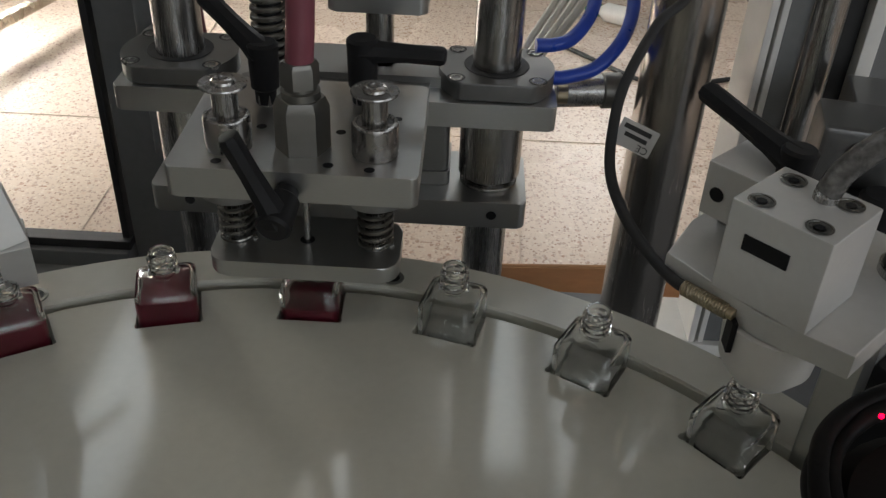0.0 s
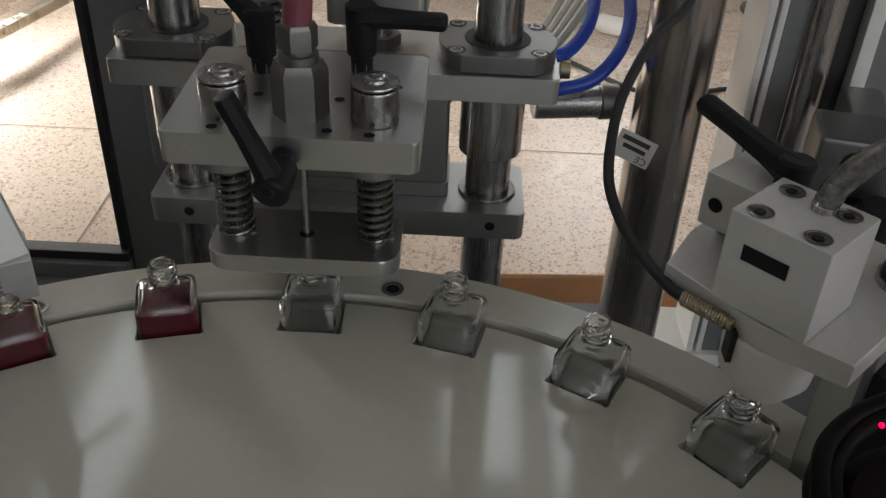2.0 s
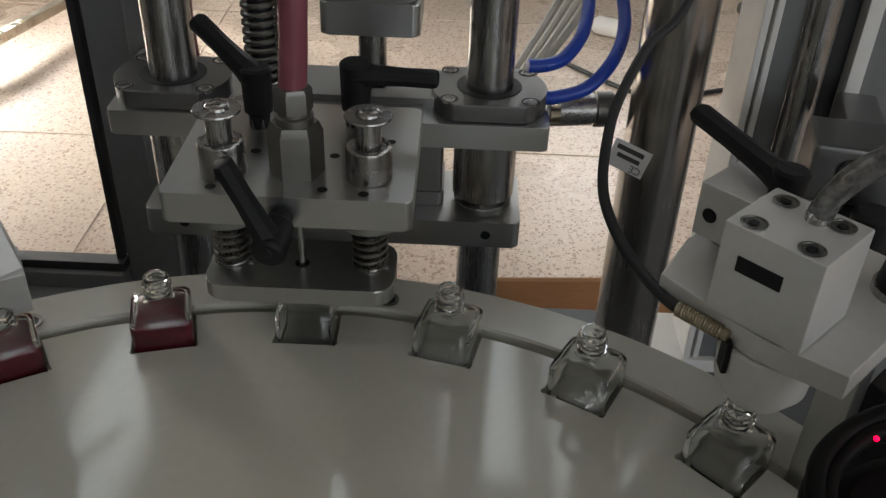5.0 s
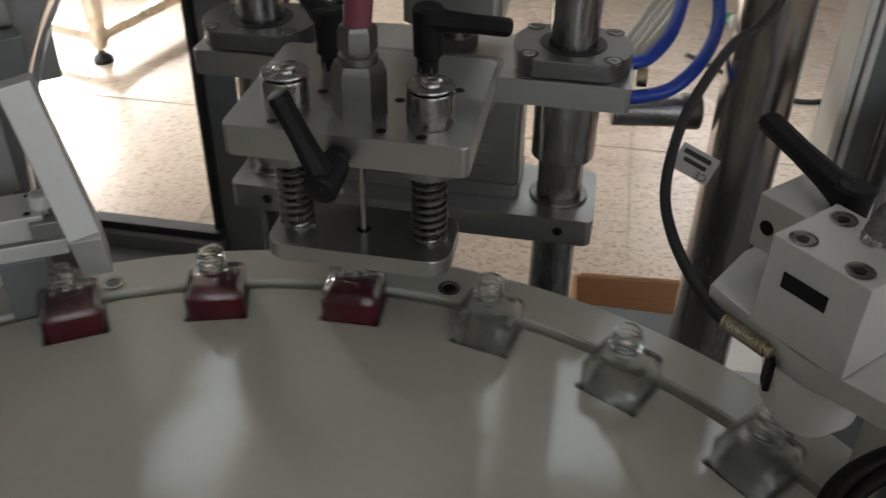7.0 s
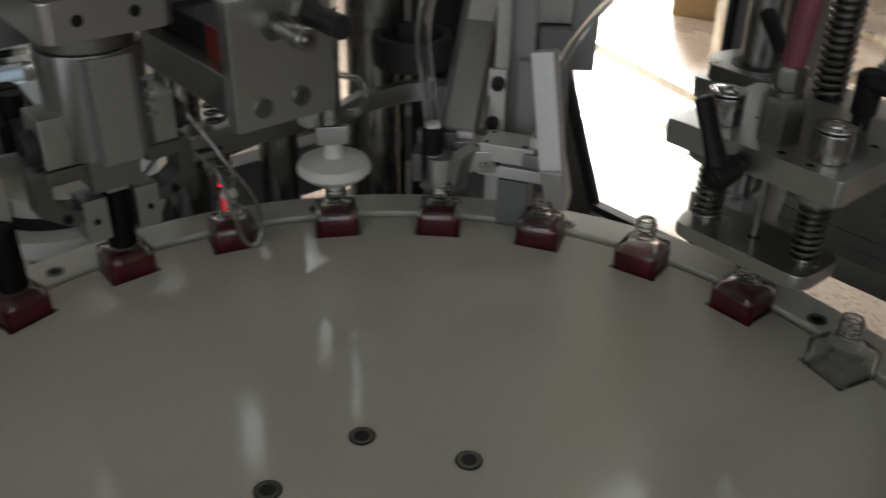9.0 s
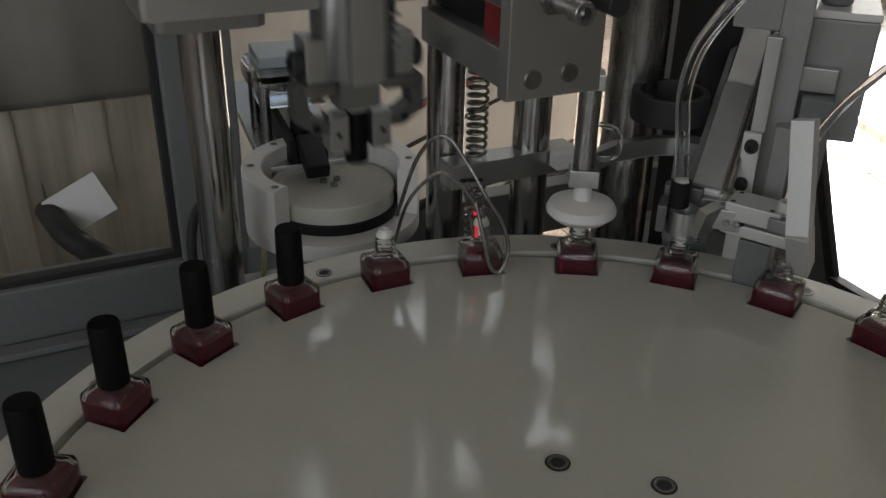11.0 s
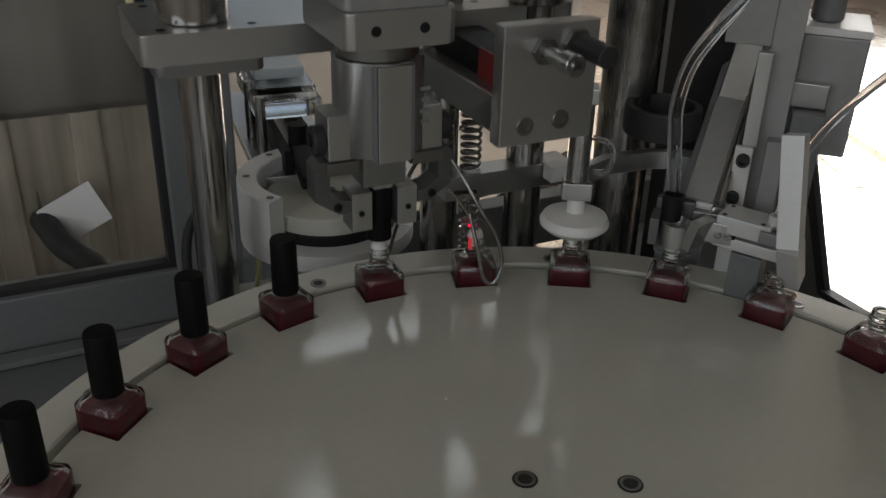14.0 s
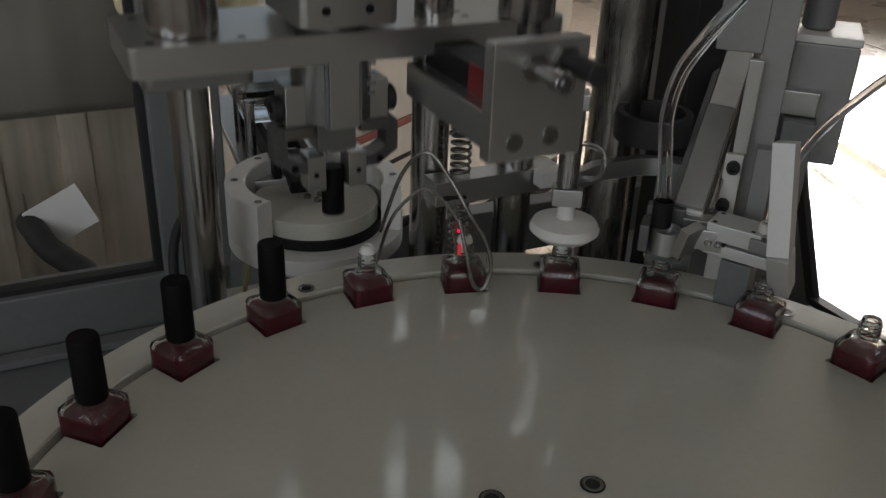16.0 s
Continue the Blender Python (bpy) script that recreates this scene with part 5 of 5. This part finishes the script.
part("bushing", pipe(B(), (-0.330, -0.0850, 0.1397), (-0.330, -0.0850, 0.176), 0.0215, 0.0135, 36, 0.001), RODSTEEL, cc, "steel guide bushing")
part("lower_flange", slab(B(), rounded(-0.362, -0.115, -0.300, -0.05, 0.006), 0.1130, 0.1208, 0.001), ALUDARK, cc)
part("bushing", pipe(B(), (-0.306, 0.138, 0.1397), (-0.306, 0.138, 0.165), 0.0195, 0.0138, 36, 0.001), RODSTEEL, cc, "steel guide bushing")
for x, y in ((-0.372, -0.108), (-0.308, -0.108), (-0.308, -0.055), (-0.318, 0.085), (-0.318, 0.098), (-0.331, 0.085), (-0.331, 0.098)):
    # black discs on the plate, painted for the shade in its holes
    part("tapped_hole", lathe(B(), [(0.003, 0.0001), (0, 0.0001)], 14, pose(x, y, 0.1396)), BLACK, cc)
part("slide_beam", box(B(), (-0.255, 0.062, 0.101), (0.125, 0.012, 0.022), 0.001), ALU, cc, "slim aluminium slide beam")
part("slide_body", box(B(), (-0.252, 0.080, 0.118), (0.12, 0.026, 0.022), 0.001), BLACK, cc, "black slide body")
part("slide_label", box(B(), (-0.222, 0.0665, 0.121), (0.05, 0.0012, 0.018)), REDPAINT, cc, "dark red strip on the slide body")
stop = part("stop_block", box(B(), (-0.1905, 0.0785, 0.1235), (0.0115, 0.0600, 0.068), 0.0012), ALU, cc, "aluminium stop block")
for y, z in ((0.0640, 0.1010), (0.0870, 0.1025)):
    part("screw", socket_screw(B(), pose(-0.1848, y, z, 0, 90, 0), 0.0055, 0.0016), DULLSTEEL, stop, "sunk socket screw")
part("adjust_screw", rod(B(), (-0.185, 0.0730, 0.1430), (-0.160, 0.0730, 0.1430), 0.0044, bev=0.0004), STEEL, stop, "steel adjusting screw")
part("lock_nut", rod(B(), (-0.1848, 0.0730, 0.1430), (-0.1805, 0.0730, 0.1430), 0.0078, seg=6), DULLSTEEL, stop)
part("screw_head", socket_screw(B(), pose(-0.161, 0.0730, 0.1430, 0, 90, 0), 0.0062, 0.009), STEEL, stop, "socket screw head")
part("damper", rod(B(), (-0.185, 0.0930, 0.1455), (-0.152, 0.0930, 0.1455), 0.0062, bev=0.0006), RUBBER, stop, "black rubber damper")
part("damper_nut", rod(B(), (-0.1848, 0.0930, 0.1455), (-0.1805, 0.0930, 0.1455), 0.0085, seg=6), DULLSTEEL, stop)

# the head that picks caps from the dish and screws them on; own space: axis x = y = 0, z as over a bottle
hd = thing("capping_unit", "capping unit with a square motor and two steel gripper jaws", "capping unit")
part("tongue", slab(B(), rounded(-0.05, -0.029, 0.03, 0.036, 0.006), 0.1430, 0.1630, 0.001), ALU, hd)
for y in (-0.012, 0.016):
    # shade of the hole is put into a black disc
    part("cross_hole", lathe(B(), [(0.003, 0), (0.0026, 0.0003), (0, 0.0001)], 14, pose(0.0301, y, 0.1530, 0, 90, 0)), BLACK, hd)
part("motor", slab(B(), rounded(-0.032, -0.028, 0.026, 0.033, 0.004), 0.1632, 0.235, 0.001), material("motor_grey", (0.34, 0.34, 0.33), 0.45, 0.5, 0.08, 120, 0.1), hd, "grey square motor")
part("collar", rod(B(), (0, 0, 0.1335), (0, 0, 0.1428), 0.0238, bev=0.0006), DULLSTEEL, hd, "dark steel collar")
body = slab(B(), [((0.0250 if a % 60 else 0.0262) * math.cos(radians(a)), (0.0258 if a % 60 else 0.027) * math.sin(radians(a))) for a in range(0, 360, 12)], 0.0775, 0.1333, 0.0008)
part("body", body, ALUDARK, hd)
part("rib", box(B(), (0.0245, 0, 0.1045), (0.0060, 0.0200, 0.0560), 0.0008), ALU, hd, "raised rib of the gripper body")
for s in (-1, 1):
    # dark strip on the body paints the groove's shade
    part("groove", box(B(), (0.0243, s * 0.0112, 0.1045), (0.0030, 0.0020, 0.0550)), FRAMEGREY, hd, "dark sensor groove")
    part("shoulder", box(B(), (0.002, s * 0.0280, 0.0900), (0.024, 0.0150, 0.0270), 0.0012), ALU, hd, "square shoulder of the gripper")
    part("bumper", rod(B(), (0.004, s * 0.0352, 0.0870), (0.004, s * 0.0425, 0.0870), 0.0090, bev=0.0012), RUBBER, hd, "black rubber bumper")
    part("bumper_screw", rod(B(), (0.004, s * 0.0420, 0.0880), (0.004, s * 0.0440, 0.0880), 0.0040, seg=6), BLACK, hd)
    part("finger_slide", box(B(), (0.002, s * 0.0265, 0.0715), (0.024, 0.0200, 0.0080), 0.0008), DULLSTEEL, hd)
    bm = B()
    slab(bm, [(s * y_, z_) for y_, z_ in ((0.0165, 0.0760), (0.0400, 0.0760), (0.0435, 0.0725), (0.0435, 0.0520), (0.0290, 0.0420), (0.0210, 0.0420), (0.0210, 0.0500), (0.0280, 0.0505), (0.0350, 0.0555), (0.0350, 0.0675), (0.0165, 0.0675))], -0.008, 0.008, 0.0006)
    move(bm, bm.verts, Matrix(((0, 0, 1, 0.004), (1, 0, 0, 0), (0, 1, 0, 0), (0, 0, 0, 1))))
    jaw = part("finger", bm, FINGERSTEEL, hd, "bent dark steel gripper finger")
    part("jaw", box(B(), (0.002, s * 0.0145, 0.0405), (0.0180, 0.0130, 0.0250), 0.0008), ALU, jaw, "square gripper jaw")
    part("jaw_screw", socket_screw(B(), pose(0.0112, s * 0.0150, 0.0400, 0, 90, 0), 0.0018, 0.0012), BLACK, jaw)
    part("finger_screw", socket_screw(B(), pose(0.0122, s * 0.0300, 0.0470, 0, 90, 0), 0.0026, 0.0016), BLACK, jaw)
part("core", box(B(), (0, 0, 0.0665), (0.022, 0.0270, 0.0215), 0.0008), ALUDARK, hd)
part("plunger", rod(B(), (0, 0, 0.0600), (0, 0, 0.0790), 0.0048, bev=0.0004), BLACK, hd, "black plunger")
part("driver", box(B(), (0.002, 0, 0.0575), (0.0130, 0.0130, 0.0100), 0.0010), ALU, hd, "light square driver block")
bm = B()
for i in range(4):
    box(bm, (0.0262, 0.0185, 0.1180 - 0.0065 * i), (0.0006, 0.0060 - 0.001 * (i % 2), 0.0022))
part("print", bm, FRAMEGREY, hd, "rows of unreadable print")


# ---- what moves ----
def disc_rows(place):
    """Rows for what rides on the disc; place(steps) gives its pose."""
    rows = [(0.0, place(0))]
    for i, s in enumerate(INDEX):
        rows += [(s, place(i)), (s + STEP, place(i + 1))]
    return rows + [(16.0, place(len(INDEX)))]


CYCLES = [-1.18] + INDEX
DROP, PRESS_DROP = 0.0205, 0.0092


def lift_rows(place):
    rows = []
    for c in CYCLES:
        for tau, down in ((0.52, 0), (0.68, 1), (1.80, 1), (1.93, 0)):
            if c + tau > 0 and c + tau < 16:
                rows.append((c + tau, place(down)))
    return [(0.0, rows[0][1])] + rows + [(16.0, rows[-1][1])]


PICK = Vector((-0.329, 0.0070, -0.0085))      # the head's place over the dish
BOTTLE6 = Vector((-RC, 0.0, 0.0))
RISE = 0.0485
# the carriage's height over its lowest place, and the head's way from the dish (0) to the bottle (1), through one cycle
CARRIAGE = ((0.15, 0.87), (0.30, 0.81), (0.40, 0.64), (0.47, 0.42), (0.56, 0.07), (0.75, 0.05), (0.84, 0.25), (0.93, 0.62), (1.03, 0.85), (1.20, 0.85), (1.42, 0.62), (1.65, 0.30), (1.85, 0.14), (2.05, 0.0), (2.25, 0.03), (2.35, 0.38), (2.45, 0.77), (2.65, 0.87))
ACROSS = ((0.15, 0.0), (1.20, 0.0), (1.42, 1.0), (2.45, 1.0), (2.65, 0.5))


def along(table, tau):
    """The value of a table of (time, value) at tau."""
    if tau <= table[0][0]:
        return table[0][1]
    for (a, u), (b, v) in zip(table, table[1:]):
        if tau <= b:
            return u + (v - u) * (tau - a) / (b - a)
    return table[-1][1]


def head_at(tau):
    p = PICK.lerp(BOTTLE6, along(ACROSS, tau))
    p.z = RISE * along(CARRIAGE, tau)
    return p


def cap_rows(j):
    """A cap's way: in the track, round in the dish, in the jaws, on its bottle."""
    s = 6 - j                       # the step after which its bottle stands at station 6
    if s <= 0 and j >= 7:
        return disc_rows(lambda n: station(j + n))
    rows = []
    tm = TRACK
    for c in CYCLES:
        q = CYCLES.index(c)         # cycles so far: q = s is the one in which this cap is set
        if q < s:
            wait = s - 1 - q        # how many caps stand before it in the track
            if wait > 0:
                a, b = tm @ Vector((-0.02 - 0.018 * wait, 0, -0.002)), tm @ Vector((-0.02 - 0.018 * (wait - 1), 0, -0.002))
                rows += [(c + 1.0, pose(*a)), (c + 1.6, pose(*b))]
            else:
                a = tm @ Vector((-0.02, 0, -0.002))
                rows.append((c + 1.55, pose(*a)))
                r = math.hypot(PICK.x - DX, PICK.y - DY)
                a1 = math.atan2(PICK.y - DY, PICK.x - DX)
                for i in range(6):
                    ang = a1 - radians(150) * (1 - i / 5)
                    rows.append((c + 1.75 + 0.17 * i, pose(DX + r * math.cos(ang), DY + r * math.sin(ang), PICK.z)))
        elif q == s:
            for tau in (0.60, 0.75, 0.84, 0.93, 1.03, 1.20, 1.42, 1.65, 1.85):
                p = head_at(tau)
                p.z += (PICK.z - 0.05 * RISE) * along(((0.75, 1.0), (1.20, 0.0)), tau)
                rows.append((c + tau, pose(*p)))
            rows.append((c + 2.00, pose(*BOTTLE6)))
            for i in range(1, 4):
                rows.append((c + 2.00 + 0.05 * i, pose(*BOTTLE6, 0, 0, -30 * i)))
        else:
            rows += [(c, pose(0, 0, 0, 0, 0, 15 * (q - s - 1)) @ pose(*BOTTLE6, 0, 0, -90)), (c + STEP, pose(0, 0, 0, 0, 0, 15 * (q - s)) @ pose(*BOTTLE6, 0, 0, -90))]
    before = [r for r in rows if r[0] <= 0]
    rows = [r for r in rows if 0 < r[0] < 16]
    first = before[-1][1] if before else rows[0][1]
    return [(0.0, first)] + rows + [(16.0, rows[-1][1] if rows else first)]


def plug_rows(j):
    """A plug waits in the feeder, drops into its bottle at station 3, and rides on."""
    s = 3 - j
    rows = []
    top = 0.031
    for q, c in enumerate(CYCLES):
        if q < s:
            n = s - q
            rows += [(c + 1.2, station(3, -0.0045, 0, top + 0.010 * (n - 0) - 0.006)), (c + 1.5, station(3, -0.0045, 0, top + 0.010 * (n - 1) - 0.006))]
        elif q == s:
            rows += [(c + 0.9, station(3, -0.0045, 0, top - 0.006)), (c + 1.15, station(3, 0, 0, 0))]
        else:
            rows += [(c, station(3 + q - s - 1)), (c + STEP, station(3 + q - s))]
    before = [r for r in rows if r[0] <= 0]
    rows = [r for r in rows if 0 < r[0] < 16]
    first = before[-1][1] if before else rows[0][1]
    return [(0.0, first)] + rows + [(16.0, rows[-1][1] if rows else first)]


def polish_rows(j):
    """The polish rises in its bottle while the needle is down at station 0."""
    c = CYCLES[-j]
    low, high = pose(0, 0, -0.0240), pose(0, 0, 0)
    a, b = c + 0.95, c + 1.75
    rows = [(0.0, low), (a, low), (b, high), (16.0, high)]
    if a <= 0:
        rows = [(0.0, pose(0, 0, -0.006)), (b, high), (16.0, high)]
    return [r for r in rows if r[0] <= 16] if b < 16 else [(0.0, low), (16.0, low)]


def motions():
    walk(disc, disc_rows(lambda n: pose(0, 0, 0, 0, 0, 15 * n)))
    for j, b in BOTTLES.items():
        walk(b, disc_rows(lambda n: station(j + n)))
        if j <= 0 and j in POLISHES:
            walk(POLISHES[j], polish_rows(j))
    for j, p in PLUGS.items():
        walk(p, plug_rows(j))
    for j, c in CAPS.items():
        walk(c, cap_rows(j))
    walk(fill, lift_rows(lambda d: station(0, 0, 0, -DROP * d)))
    walk(press, lift_rows(lambda d: station(0, 0, 0, -PRESS_DROP * d)))
    rows = [(c + tau, pose(0, 0, RISE * up)) for c in CYCLES for tau, up in CARRIAGE if 0 < c + tau < 16]
    walk(cc, [(0.0, pose(0, 0, 0.88 * RISE))] + rows + [(16.0, pose(0, 0, 0.29 * RISE))])
    rows = [(c + tau, pose(*head_at(tau))) for c in CYCLES for tau, up in CARRIAGE if 0 < c + tau < 16]
    walk(hd, [(0.0, pose(*head_at(1.18)))] + rows + [(16.0, pose(*head_at(0.85)))])


motions()
